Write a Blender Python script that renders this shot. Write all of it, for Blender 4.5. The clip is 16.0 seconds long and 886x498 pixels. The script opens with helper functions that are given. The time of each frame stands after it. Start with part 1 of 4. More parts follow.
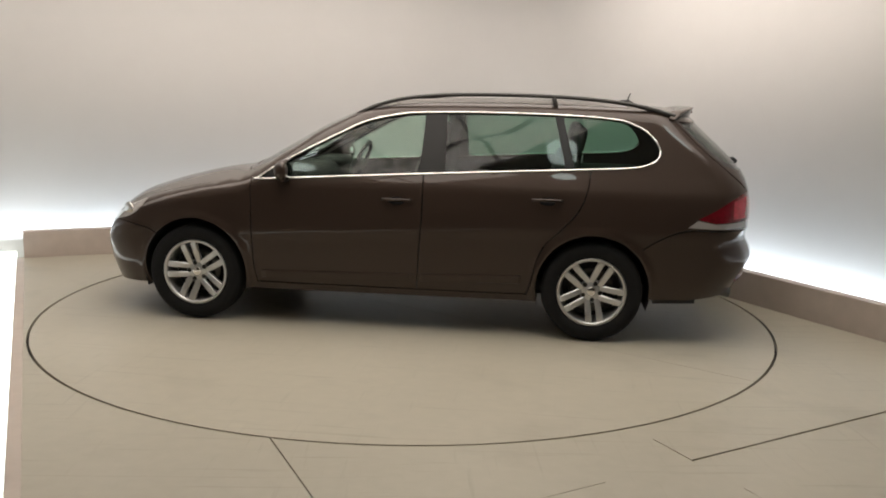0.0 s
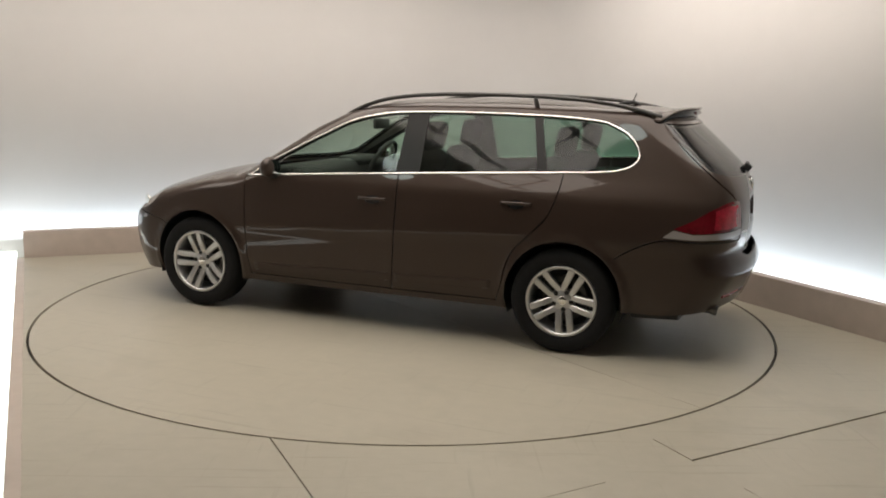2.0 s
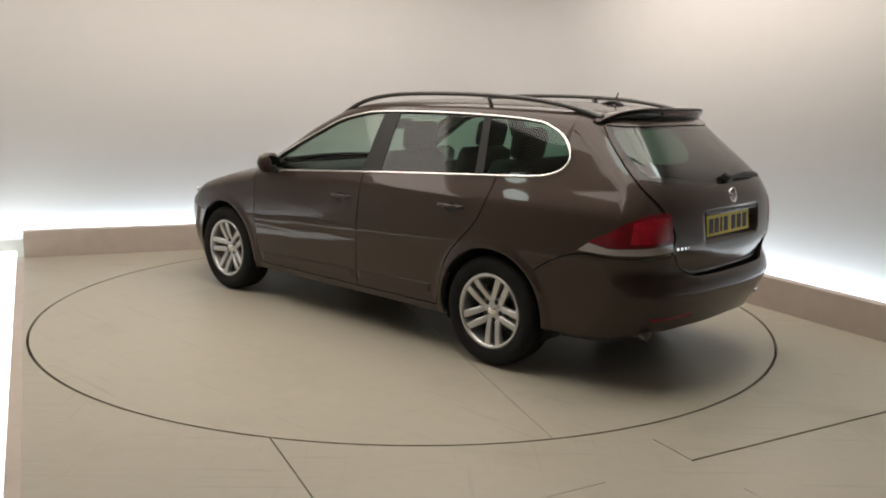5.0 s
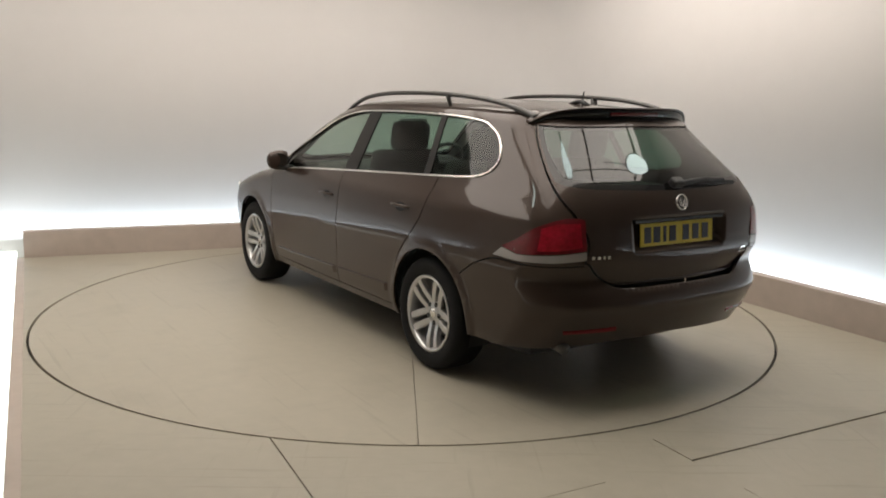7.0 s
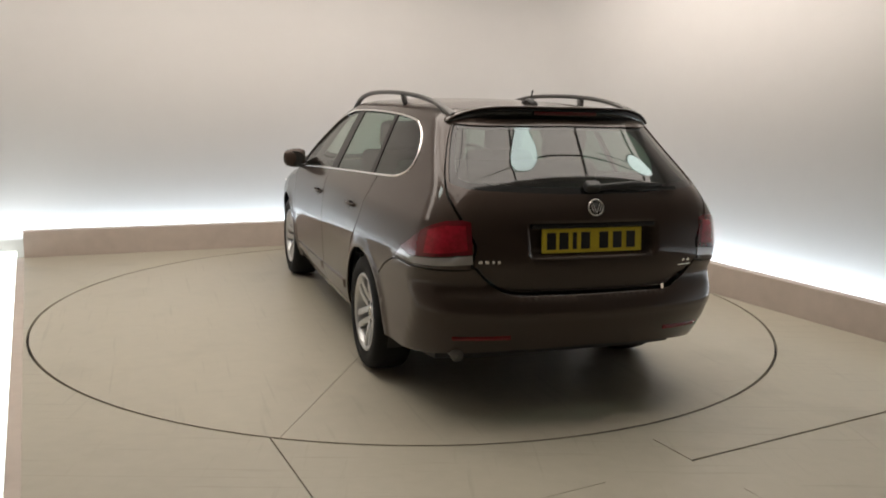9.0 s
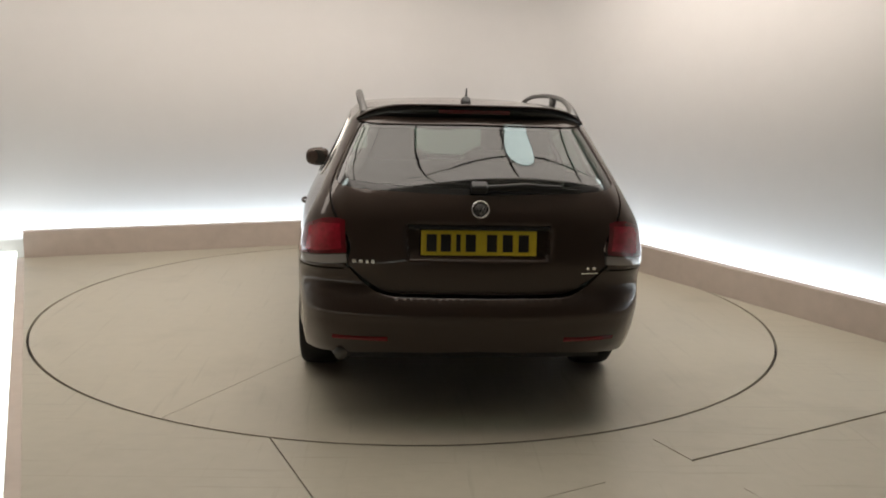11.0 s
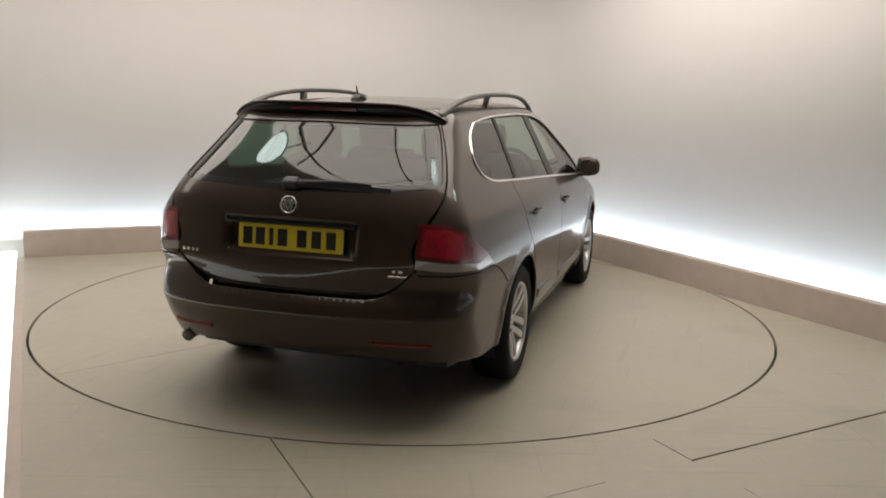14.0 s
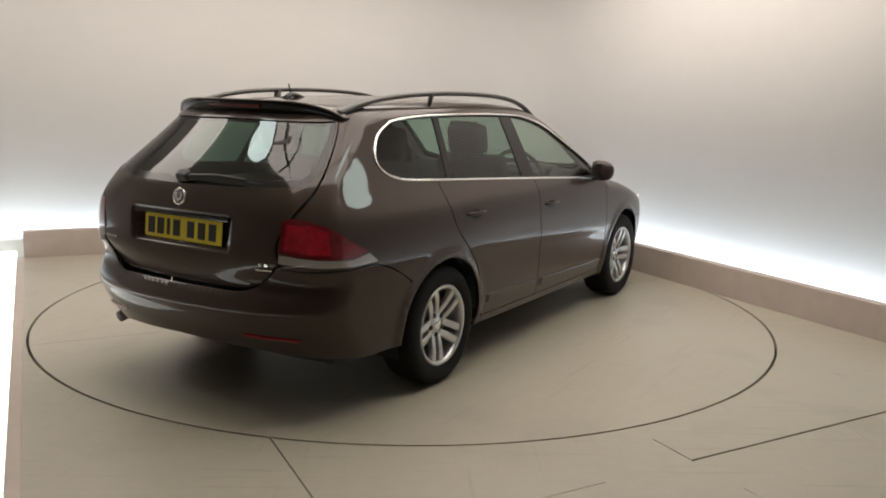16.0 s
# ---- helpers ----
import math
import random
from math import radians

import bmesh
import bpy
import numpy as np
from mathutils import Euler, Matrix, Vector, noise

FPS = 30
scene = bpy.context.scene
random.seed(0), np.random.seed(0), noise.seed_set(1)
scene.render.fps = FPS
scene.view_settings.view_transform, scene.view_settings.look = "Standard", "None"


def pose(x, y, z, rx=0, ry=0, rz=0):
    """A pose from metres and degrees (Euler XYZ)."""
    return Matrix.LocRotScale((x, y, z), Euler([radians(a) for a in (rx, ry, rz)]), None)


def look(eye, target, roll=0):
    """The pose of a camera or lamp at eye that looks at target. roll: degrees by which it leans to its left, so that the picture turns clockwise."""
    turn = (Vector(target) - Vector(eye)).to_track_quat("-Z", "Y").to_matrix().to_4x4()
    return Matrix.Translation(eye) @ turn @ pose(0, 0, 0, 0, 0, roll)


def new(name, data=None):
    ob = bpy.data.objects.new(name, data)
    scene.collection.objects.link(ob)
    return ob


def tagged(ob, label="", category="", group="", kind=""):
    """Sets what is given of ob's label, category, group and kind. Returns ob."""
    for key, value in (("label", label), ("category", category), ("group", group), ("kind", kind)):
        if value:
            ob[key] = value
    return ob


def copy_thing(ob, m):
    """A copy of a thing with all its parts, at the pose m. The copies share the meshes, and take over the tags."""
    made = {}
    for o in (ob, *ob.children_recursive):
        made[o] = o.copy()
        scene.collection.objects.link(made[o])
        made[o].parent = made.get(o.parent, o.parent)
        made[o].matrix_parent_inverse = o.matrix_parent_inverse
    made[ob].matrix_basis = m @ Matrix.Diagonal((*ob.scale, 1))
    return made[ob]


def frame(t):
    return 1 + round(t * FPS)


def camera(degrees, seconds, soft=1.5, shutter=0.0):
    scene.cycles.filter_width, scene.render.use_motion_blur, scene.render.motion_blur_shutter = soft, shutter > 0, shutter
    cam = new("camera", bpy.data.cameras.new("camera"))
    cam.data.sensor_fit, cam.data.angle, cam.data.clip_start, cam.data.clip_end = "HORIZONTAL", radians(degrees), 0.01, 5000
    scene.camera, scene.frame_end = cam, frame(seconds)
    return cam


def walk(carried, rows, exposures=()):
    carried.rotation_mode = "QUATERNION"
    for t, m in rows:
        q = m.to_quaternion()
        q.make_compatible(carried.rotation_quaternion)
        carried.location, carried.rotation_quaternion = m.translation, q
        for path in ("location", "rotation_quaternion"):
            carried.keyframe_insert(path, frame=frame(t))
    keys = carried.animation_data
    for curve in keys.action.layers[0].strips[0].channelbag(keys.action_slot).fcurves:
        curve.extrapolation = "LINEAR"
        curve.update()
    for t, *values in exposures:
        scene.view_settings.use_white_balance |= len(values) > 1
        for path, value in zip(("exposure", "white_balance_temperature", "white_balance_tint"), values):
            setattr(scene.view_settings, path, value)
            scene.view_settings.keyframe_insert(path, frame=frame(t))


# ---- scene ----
cam = camera(54.4, 16.0, soft=1.9)
EYE = Vector((0.0, -6.027, 1.526))
VIEW = look(EYE, EYE + Vector((0.03858, 0.98294, -0.17981)), 1.463)
walk(cam, [(0.0, VIEW), (16.0, VIEW)])

# ---- light ----
world = bpy.data.worlds.new("studio_dark")
scene.world = world
world.use_nodes = True
world.node_tree.nodes["Background"].inputs["Color"].default_value = (0.02, 0.02, 0.02, 1)
world.node_tree.nodes["Background"].inputs["Strength"].default_value = 1.0
scene.view_settings.exposure = 0.0


def area(name, m, sx, sy, watts, color, shape="RECTANGLE"):
    d = bpy.data.lights.new(name, "AREA")
    d.shape, d.size, d.size_y, d.energy, d.color = shape, sx, sy, watts, color
    ob = new(name, d)
    ob.matrix_world = m
    return ob


# plan of the platform
CORNER = Vector((1.083, 3.266, 0))
LEFT_END = Vector((-3.372, 1.506, 0))
RIGHT_DIR = Vector((0.446, -0.895, 0))
LEFT_DIR = (LEFT_END - CORNER).normalized()
EDGE_DIR = Vector((0.397, -0.918, 0))
KERB_H = 0.235
UP = Vector((0, 0, 1))
OUT_L = Vector((LEFT_DIR.y, -LEFT_DIR.x, 0))      # outward of the back-left kerb
if OUT_L.y < 0:
    OUT_L = -OUT_L
OUT_R = Vector((-RIGHT_DIR.y, RIGHT_DIR.x, 0))
if OUT_R.x < 0:
    OUT_R = -OUT_R
OUT_E = Vector((EDGE_DIR.y, -EDGE_DIR.x, 0))
if OUT_E.x > 0:
    OUT_E = -OUT_E
TABLE_R = 2.465
WARM = (1.0, 0.902, 0.812)
COOL = (0.80, 0.91, 1.0)


def strip(name, a, b, width, watts, aim):
    mid, d = (a + b) / 2, (b - a)
    x = d.normalized()
    z = -aim.normalized()
    y = z.cross(x).normalized()
    z = x.cross(y)
    m = Matrix((x, y, z)).transposed().to_4x4()
    m.translation = mid
    return area(name, m, d.length, width, watts, COOL)


WALL_GAP = 0.45
strip("led_strip_back", CORNER + LEFT_DIR * 0.5 + OUT_L * 0.39 + UP * 0.11, LEFT_END + LEFT_DIR * 4.5 + OUT_L * 0.39 + UP * 0.11, 0.04, 21, UP + OUT_L * 0.5)
strip("led_strip_side", CORNER + RIGHT_DIR * 0.5 + OUT_R * 0.39 + UP * 0.11, CORNER + RIGHT_DIR * 9 + OUT_R * 0.39 + UP * 0.11, 0.04, 21, UP + OUT_R * 0.5)


# ---- materials ----
def mat(name, color, rough=0.5, metal=0.0, **more):
    m = bpy.data.materials.new(name)
    m.use_nodes = True
    b = m.node_tree.nodes["Principled BSDF"]
    b.inputs["Base Color"].default_value = (*color, 1)
    b.inputs["Roughness"].default_value = rough
    b.inputs["Metallic"].default_value = metal
    for k, v in more.items():
        b.inputs[k.replace("_", " ")].default_value = v
    return m


def varied(m, scale, amount, bump=0.0, scale2=None, rough_var=0.0):
    """Two scales of noise on a material's colour, with fine relief."""
    nt = m.node_tree
    b = nt.nodes["Principled BSDF"]
    col = tuple(b.inputs["Base Color"].default_value)
    co = nt.nodes.new("ShaderNodeTexCoord")
    total = None
    for s, w in ((scale, 0.6), (scale2 or scale * 9, 0.4)):
        n = nt.nodes.new("ShaderNodeTexNoise")
        n.inputs["Scale"].default_value = s
        n.inputs["Detail"].default_value = 6
        nt.links.new(co.outputs["Object"], n.inputs["Vector"])
        k = nt.nodes.new("ShaderNodeMath")
        k.operation = "MULTIPLY"
        k.inputs[1].default_value = w
        nt.links.new(n.outputs["Fac"], k.inputs[0])
        if total is None:
            total = k
        else:
            a = nt.nodes.new("ShaderNodeMath")
            nt.links.new(total.outputs[0], a.inputs[0])
            nt.links.new(k.outputs[0], a.inputs[1])
            total = a
    ramp = nt.nodes.new("ShaderNodeValToRGB")
    ramp.color_ramp.elements[0].position, ramp.color_ramp.elements[1].position = 0.3, 0.7
    ramp.color_ramp.elements[0].color = (*[c * (1 - amount) for c in col[:3]], 1)
    ramp.color_ramp.elements[1].color = (*[min(1, c * (1 + amount)) for c in col[:3]], 1)
    nt.links.new(total.outputs[0], ramp.inputs[0])
    nt.links.new(ramp.outputs[0], b.inputs["Base Color"])
    if rough_var:
        r = nt.nodes.new("ShaderNodeMapRange")
        base = b.inputs["Roughness"].default_value
        r.inputs["To Min"].default_value, r.inputs["To Max"].default_value = base - rough_var, base + rough_var
        nt.links.new(total.outputs[0], r.inputs[0])
        nt.links.new(r.outputs[0], b.inputs["Roughness"])
    if bump:
        bm = nt.nodes.new("ShaderNodeBump")
        bm.inputs["Strength"].default_value = bump
        bm.inputs["Distance"].default_value = 0.002
        nt.links.new(total.outputs[0], bm.inputs["Height"])
        nt.links.new(bm.outputs[0], b.inputs["Normal"])
    return m


def streaked(m, turn, amount):
    """Long faint scuffs and a few darker dirt patches over a material's colour."""
    nt = m.node_tree
    b = nt.nodes["Principled BSDF"]
    link = b.inputs["Base Color"].links[0]
    src = link.from_socket
    co = nt.nodes.new("ShaderNodeTexCoord")
    total = src
    for scale, rot, lo, hi, dark in (((1.2, 26.0, 1), turn, 0.60, 0.74, amount), ((30.0, 1.6, 1), turn + 0.4, 0.62, 0.76, amount * 0.7), ((1.7, 1.7, 1), 0, 0.56, 0.75, amount * 0.9)):
        mp = nt.nodes.new("ShaderNodeMapping")
        mp.inputs["Scale"].default_value = scale
        mp.inputs["Rotation"].default_value = (0, 0, rot)
        n = nt.nodes.new("ShaderNodeTexNoise")
        n.inputs["Scale"].default_value = 1.0
        n.inputs["Detail"].default_value = 5
        r = nt.nodes.new("ShaderNodeMapRange")
        r.inputs["From Min"].default_value, r.inputs["From Max"].default_value = lo, hi
        r.inputs["To Min"].default_value, r.inputs["To Max"].default_value = 0.0, dark
        mx = nt.nodes.new("ShaderNodeMix")
        mx.data_type = "RGBA"
        mx.inputs[7].default_value = (0.16, 0.135, 0.105, 1)
        nt.links.new(co.outputs["Object"], mp.inputs[0])
        nt.links.new(mp.outputs[0], n.inputs["Vector"])
        nt.links.new(n.outputs["Fac"], r.inputs[0])
        nt.links.new(r.outputs[0], mx.inputs[0])
        nt.links.new(total, mx.inputs[6])
        total = mx.outputs[2]
    nt.links.new(total, b.inputs["Base Color"])
    return m


FLOOR = streaked(varied(mat("resin_floor", (0.374, 0.346, 0.277), 0.40), 0.7, 0.08, 0.05, 14, 0.08), 0.5, 0.30)
TABLE = streaked(varied(mat("turntable_resin", (0.380, 0.350, 0.281), 0.40), 0.6, 0.08, 0.05, 12, 0.08), 1.3, 0.22)
KERB = varied(mat("kerb_paint", (0.44, 0.375, 0.325), 0.5), 1.3, 0.12, 0.05, 9)
WALL = varied(mat("backdrop_paint", (0.70, 0.68, 0.665), 0.8), 0.35, 0.02, 0.02, 6)
CEIL = varied(mat("ceiling_paint", (0.72, 0.70, 0.66), 0.85), 0.5, 0.04, 0.02)
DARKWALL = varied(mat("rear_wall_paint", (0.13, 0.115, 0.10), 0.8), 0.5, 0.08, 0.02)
BEAM = varied(mat("beam_paint", (0.40, 0.37, 0.33), 0.7), 2.0, 0.06, 0.02)
GAP = mat("gap_shadow", (0.03, 0.027, 0.024), 0.8)


def mesh_ob(name, bm, material=None, parent=None, smooth=False):
    me = bpy.data.meshes.new(name)
    bm.to_mesh(me)
    bm.free()
    if material:
        me.materials.append(material)
    if smooth:
        for p in me.polygons:
            p.use_smooth = True
    ob = new(name, me)
    if parent:
        ob.parent = parent
    return ob


def part(name, bm, material, parent, label="", smooth=False):
    return tagged(mesh_ob(name, bm, material, parent, smooth), label)


def prism(points, z0, z1, bm=None):
    """A solid between two heights over a plan polygon."""
    bm = bm or bmesh.new()
    lo = [bm.verts.new((p[0], p[1], z0)) for p in points]
    hi = [bm.verts.new((p[0], p[1], z1)) for p in points]
    n = len(points)
    bm.faces.new(hi)
    bm.faces.new(lo[::-1])
    for i in range(n):
        bm.faces.new((lo[i], lo[(i + 1) % n], hi[(i + 1) % n], hi[i]))
    bmesh.ops.recalc_face_normals(bm, faces=bm.faces)
    return bm


def bevel(bm, width, segments=2, angle=30):
    es = [e for e in bm.edges if len(e.link_faces) == 2 and e.calc_face_angle() > radians(angle)]
    bmesh.ops.bevel(bm, geom=es, offset=width, segments=segments, profile=0.5, affect="EDGES")
    return bm


def box(sx, sy, sz, m=None, bev=0.0, bm=None):
    b = bmesh.new()
    bmesh.ops.create_cube(b, size=1, matrix=Matrix.Diagonal((sx, sy, sz, 1)))
    if bev:
        bevel(b, bev)
    if m is not None:
        b.transform(m)
    if bm is None:
        return b
    me = bpy.data.meshes.new("tmp")
    b.to_mesh(me)
    b.free()
    bm.from_mesh(me)
    bpy.data.meshes.remove(me)
    return bm


# ---- the studio ----
def structure(ob, label, category):
    return tagged(ob, label, category, kind="structure")


def ring(radius, n=160):
    return [(radius * math.cos(2 * math.pi * i / n), radius * math.sin(2 * math.pi * i / n)) for i in range(n)]


def floor_with_hole(outer, radius, z0, z1, seams=()):
    """A slab with a round hole: the outer polygon and the hole are bridged by triangulation."""
    from mathutils.geometry import delaunay_2d_cdt
    hole = ring(radius)
    pts = [Vector(p[:2]) for p in outer] + [Vector(p) for p in hole]
    n = len(outer)
    edges = [(i, (i + 1) % n) for i in range(n)] + [(n + i, n + (i + 1) % len(hole)) for i in range(len(hole))]
    bands = []
    for a, b, w in seams:
        a, b = Vector(a), Vector(b)
        o = Vector(((a - b).y, (b - a).x)).normalized() * w / 2
        bands.append((a, b, w))
        quad = [a + o, b + o, b - o, a - o]
        k = len(pts)
        pts += quad
        edges += [(k + i, k + (i + 1) % 4) for i in range(4)]
    vs, es, fs, *_ = delaunay_2d_cdt(pts, edges, [], 1, 1e-6)

    def in_band(c):
        for a, b, w in bands:
            d = (b - a).normalized()
            s, q = (c - a).dot(d), (c - a).cross(d)
            if 0 < s < (b - a).length and abs(q) < w / 2:
                return True
        return False

    bm = bmesh.new()
    top = [bm.verts.new((v.x, v.y, z1)) for v in vs]
    for f in fs:
        c = sum((vs[i] for i in f), Vector((0, 0))) / len(f)
        if c.length > radius * 0.999 * math.cos(math.pi / 160) and not in_band(c):
            bm.faces.new([top[i] for i in f])
    bmesh.ops.recalc_face_normals(bm, faces=bm.faces)
    if sum(f.normal.z for f in bm.faces) < 0:
        bmesh.ops.reverse_faces(bm, faces=bm.faces)
    walls = [e for e in bm.edges if len(e.link_faces) == 1]
    out = bmesh.ops.extrude_edge_only(bm, edges=walls)
    for v in (g for g in out["geom"] if isinstance(g, bmesh.types.BMVert)):
        v.co.z = z0
    return bm


RIGHT_END = CORNER + RIGHT_DIR * 9.5
EDGE_END = LEFT_END + EDGE_DIR * 9.5
SEAMS = [((-0.603, -2.402), (-0.10, -3.53), 0.007), ((1.118, -2.375), (1.228, -2.612), 0.007), ((1.225, -2.602), (3.60, -1.385), 0.013),
         ((0.10, -3.18), (0.80, -2.82), 0.004), ((1.35, -2.86), (1.60, -3.45), 0.004)]
platform = [CORNER, LEFT_END, EDGE_END, RIGHT_END]
structure(mesh_ob("floor", floor_with_hole(platform, TABLE_R + 0.017, -0.12, 0.0, SEAMS), FLOOR), "worn beige resin studio floor around the turntable", "floor")


def kerb(name, a, b, out):
    a, b = a + out * 0.006, b + out * 0.006
    pts = [a, b, b + out * 0.09, a + out * 0.09]
    ob = mesh_ob(name, bevel(prism(pts, -0.1, KERB_H), 0.006), KERB)
    return structure(ob, "low beige kerb edging the platform before the lit backdrop", "kerb")


kerb("kerb_back", CORNER, LEFT_END, OUT_L)
kerb("kerb_side", CORNER + OUT_L * 0.0, RIGHT_END, OUT_R)

turntable = tagged(new("turntable"), "round beige resin car turntable set flush in the floor", "turntable")


def lathe_flat(r0, r1, z, n=160):
    bm = bmesh.new()
    rows = [[bm.verts.new((r * math.cos(2 * math.pi * j / n), r * math.sin(2 * math.pi * j / n), zz)) for j in range(n)] for r, zz in ((r0, z), (r1, z), (r1, z - 0.05), (r0, z - 0.05))]
    for i in range(4):
        a, b = rows[i], rows[(i + 1) % 4]
        for j in range(n):
            bm.faces.new((a[j], a[(j + 1) % n], b[(j + 1) % n], b[j]))
    bmesh.ops.recalc_face_normals(bm, faces=bm.faces)
    return bm


def disc_sector(a0, a1, n=90):
    """A sector of the disc; neighbours leave a fine joint."""
    g = 0.0018
    mid = (a0 + a1) / 2
    pts = [(g * math.cos(mid), g * math.sin(mid))]
    pts += [(TABLE_R * math.cos(a), TABLE_R * math.sin(a)) for a in np.linspace(a0 + g / TABLE_R, a1 - g / TABLE_R, n)]
    return prism(pts, -0.03, -0.001)


bm = lathe_flat(TABLE_R - 0.03, TABLE_R + 0.04, -0.035)
structure(mesh_ob("turntable_well", bm, GAP), "dark gap round the turntable", "trim")
JOINTS = [radians(a) for a in (-30, 150)]
for a0, a1 in zip(JOINTS, JOINTS[1:] + [JOINTS[0] + 2 * math.pi]):
    part("disc_segment", disc_sector(a0, a1), TABLE, turntable)


# backdrop walls joined by a wide rounded corner
def backdrop():
    l0 = LEFT_END + LEFT_DIR * 4.5 + OUT_L * WALL_GAP
    r1 = CORNER + RIGHT_DIR * 9.5 + OUT_R * WALL_GAP
    a, b = CORNER + OUT_L * WALL_GAP, CORNER + OUT_R * WALL_GAP
    # meeting point of the two wall lines
    den = LEFT_DIR.x * RIGHT_DIR.y - LEFT_DIR.y * RIGHT_DIR.x
    t = ((b - a).x * RIGHT_DIR.y - (b - a).y * RIGHT_DIR.x) / den
    c = a + LEFT_DIR * t
    rad = 0.8
    pts = [l0]
    p0, p1 = c + LEFT_DIR * rad, c + RIGHT_DIR * rad
    for i in range(17):
        s = i / 16
        pts.append((1 - s) ** 2 * p0 + 2 * s * (1 - s) * c + s * s * p1)
    pts.append(r1)
    back = []
    for i, p in enumerate(pts):
        q = pts[min(i + 1, len(pts) - 1)] - pts[max(i - 1, 0)]
        o = Vector((-q.y, q.x, 0)).normalized()
        if o.dot(OUT_L + OUT_R) < 0:
            o = -o
        back.append(p + o * 0.12)
    bm = bmesh.new()
    z0, z1 = -0.12, ROOM_H
    rows = [[bm.verts.new((p.x, p.y, z)) for p in line] for line, z in ((pts, z0), (pts, z1), (back, z1), (back, z0))]
    for k in range(4):
        u, v = rows[k], rows[(k + 1) % 4]
        for i in range(len(pts) - 1):
            f = bm.faces.new((u[i], u[i + 1], v[i + 1], v[i]))
            f.smooth = k in (0, 2)
    for end in (0, -1):
        bm.faces.new([r[end] for r in rows])
    bmesh.ops.recalc_face_normals(bm, faces=bm.faces)
    return structure(mesh_ob("wall_backdrop", bm, WALL), "white curved backdrop wall washed by hidden strip light", "wall"), l0, r1


ROOM_H = 3.6
_, WL, WR = backdrop()
REAR_L = Vector((-7.5, -9.0, 0))
REAR_R = Vector((6.5, -9.0, 0))


def flat_wall(name, a, b, material, label):
    d = (b - a).normalized()
    o = Vector((-d.y, d.x, 0))
    if o.dot((a + b) / 2) < 0:
        o = -o
    return structure(mesh_ob(name, prism([a, b, b + o * 0.12, a + o * 0.12], -0.12, ROOM_H), material), label, "wall")


flat_wall("wall_left", WL, REAR_L, WALL, "plain white studio side wall")
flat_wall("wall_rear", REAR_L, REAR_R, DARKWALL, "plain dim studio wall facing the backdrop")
flat_wall("wall_right", REAR_R, WR, WALL, "plain white studio side wall")
structure(mesh_ob("ground", prism([(-9, -10), (8, -10), (8, 6), (-9, 6)], -0.3, -0.12), FLOOR), "lower studio ground around the platform", "ground")
structure(mesh_ob("ceiling", prism([(-9, -10), (8, -10), (8, 6), (-9, 6)], ROOM_H, ROOM_H + 0.15), CEIL), "plain white studio ceiling", "ceiling")



def glow(name, color, strength):
    m = bpy.data.materials.new(name)
    m.use_nodes = True
    b = m.node_tree.nodes["Principled BSDF"]
    b.inputs["Base Color"].default_value = (0.8, 0.8, 0.8, 1)
    b.inputs["Emission Color"].default_value = (*color, 1)
    b.inputs["Emission Strength"].default_value = strength
    return m


# stretched light ceiling between beams
LIGHT_CEILING = glow("light_ceiling_film", WARM, 3.4)
ALONG = -LEFT_DIR
ACROSS = Vector((-ALONG.y, ALONG.x, 0))


def over(u, v):
    """A place under the ceiling, along and across the back wall."""
    return Vector((0, -0.3, 0)) + ALONG * u + ACROSS * v


# the arm out to u = -5.8 is added to brighten the left backdrop
structure(mesh_ob("ceiling_light_film", prism([over(*q) for q in ((-2.2, -2.3), (2.7, -2.3), (2.7, 1.2), (0.8, 2.1), (-5.8, 2.3), (-5.8, 1.0), (-2.2, 1.0))], ROOM_H - 0.06, ROOM_H - 0.02), LIGHT_CEILING), "glowing warm white stretched light ceiling with an arm added to light the left wall", "ceiling light")
BEAM_TURN = math.degrees(math.atan2(ALONG.y, ALONG.x))


def ceiling_beam(u, v, sx, sy):
    c = over(u, v)
    structure(mesh_ob("ceiling_beam", box(sx, sy, 0.05, pose(c.x, c.y, ROOM_H - 0.09, 0, 0, BEAM_TURN), 0.004), BEAM), "plain slim beam under the light ceiling", "beam")


for i in range(5):
    ceiling_beam(-1.9 + 1.1 * i, -0.35, 0.026, 3.8)
for i in range(4):
    ceiling_beam(0.25, -1.85 + 1.1 * i, 4.8, 0.026)


def round_lamp(x, y, z, aim):
    m = look((x, y, z), aim)
    lamp = tagged(new("round_lamp"), "round white studio lamp on a ceiling drop arm", "lamp", "studio lamps")
    bm = lathe_z([(0.001, -0.02), (0.155, -0.02), (0.165, 0.0), (0.15, 0.06), (0.08, 0.10), (0.001, 0.10)], 40)
    bm.transform(m)
    part("housing", bm, CEIL, lamp)
    bm = lathe_z([(0.001, -0.026), (0.150, -0.024), (0.150, -0.021)], 40)
    bm.transform(m)
    part("diffuser", bm, LAMP_GLOW, lamp, "glowing white diffuser")
    part("drop_arm", box(0.012, 0.012, ROOM_H - 0.05 - z - 0.07, pose(x, y, (ROOM_H - 0.05 + z + 0.07) / 2)), CEIL, lamp)
    return lamp


def lathe_z(pts, n):
    bm = bmesh.new()
    rows = [[bm.verts.new((r * math.cos(2 * math.pi * j / n), r * math.sin(2 * math.pi * j / n), z)) for j in range(n)] for r, z in pts]
    for a, b in zip(rows, rows[1:]):
        for j in range(n):
            bm.faces.new((a[j], a[(j + 1) % n], b[(j + 1) % n], b[j]))
    bmesh.ops.recalc_face_normals(bm, faces=bm.faces)
    return bm


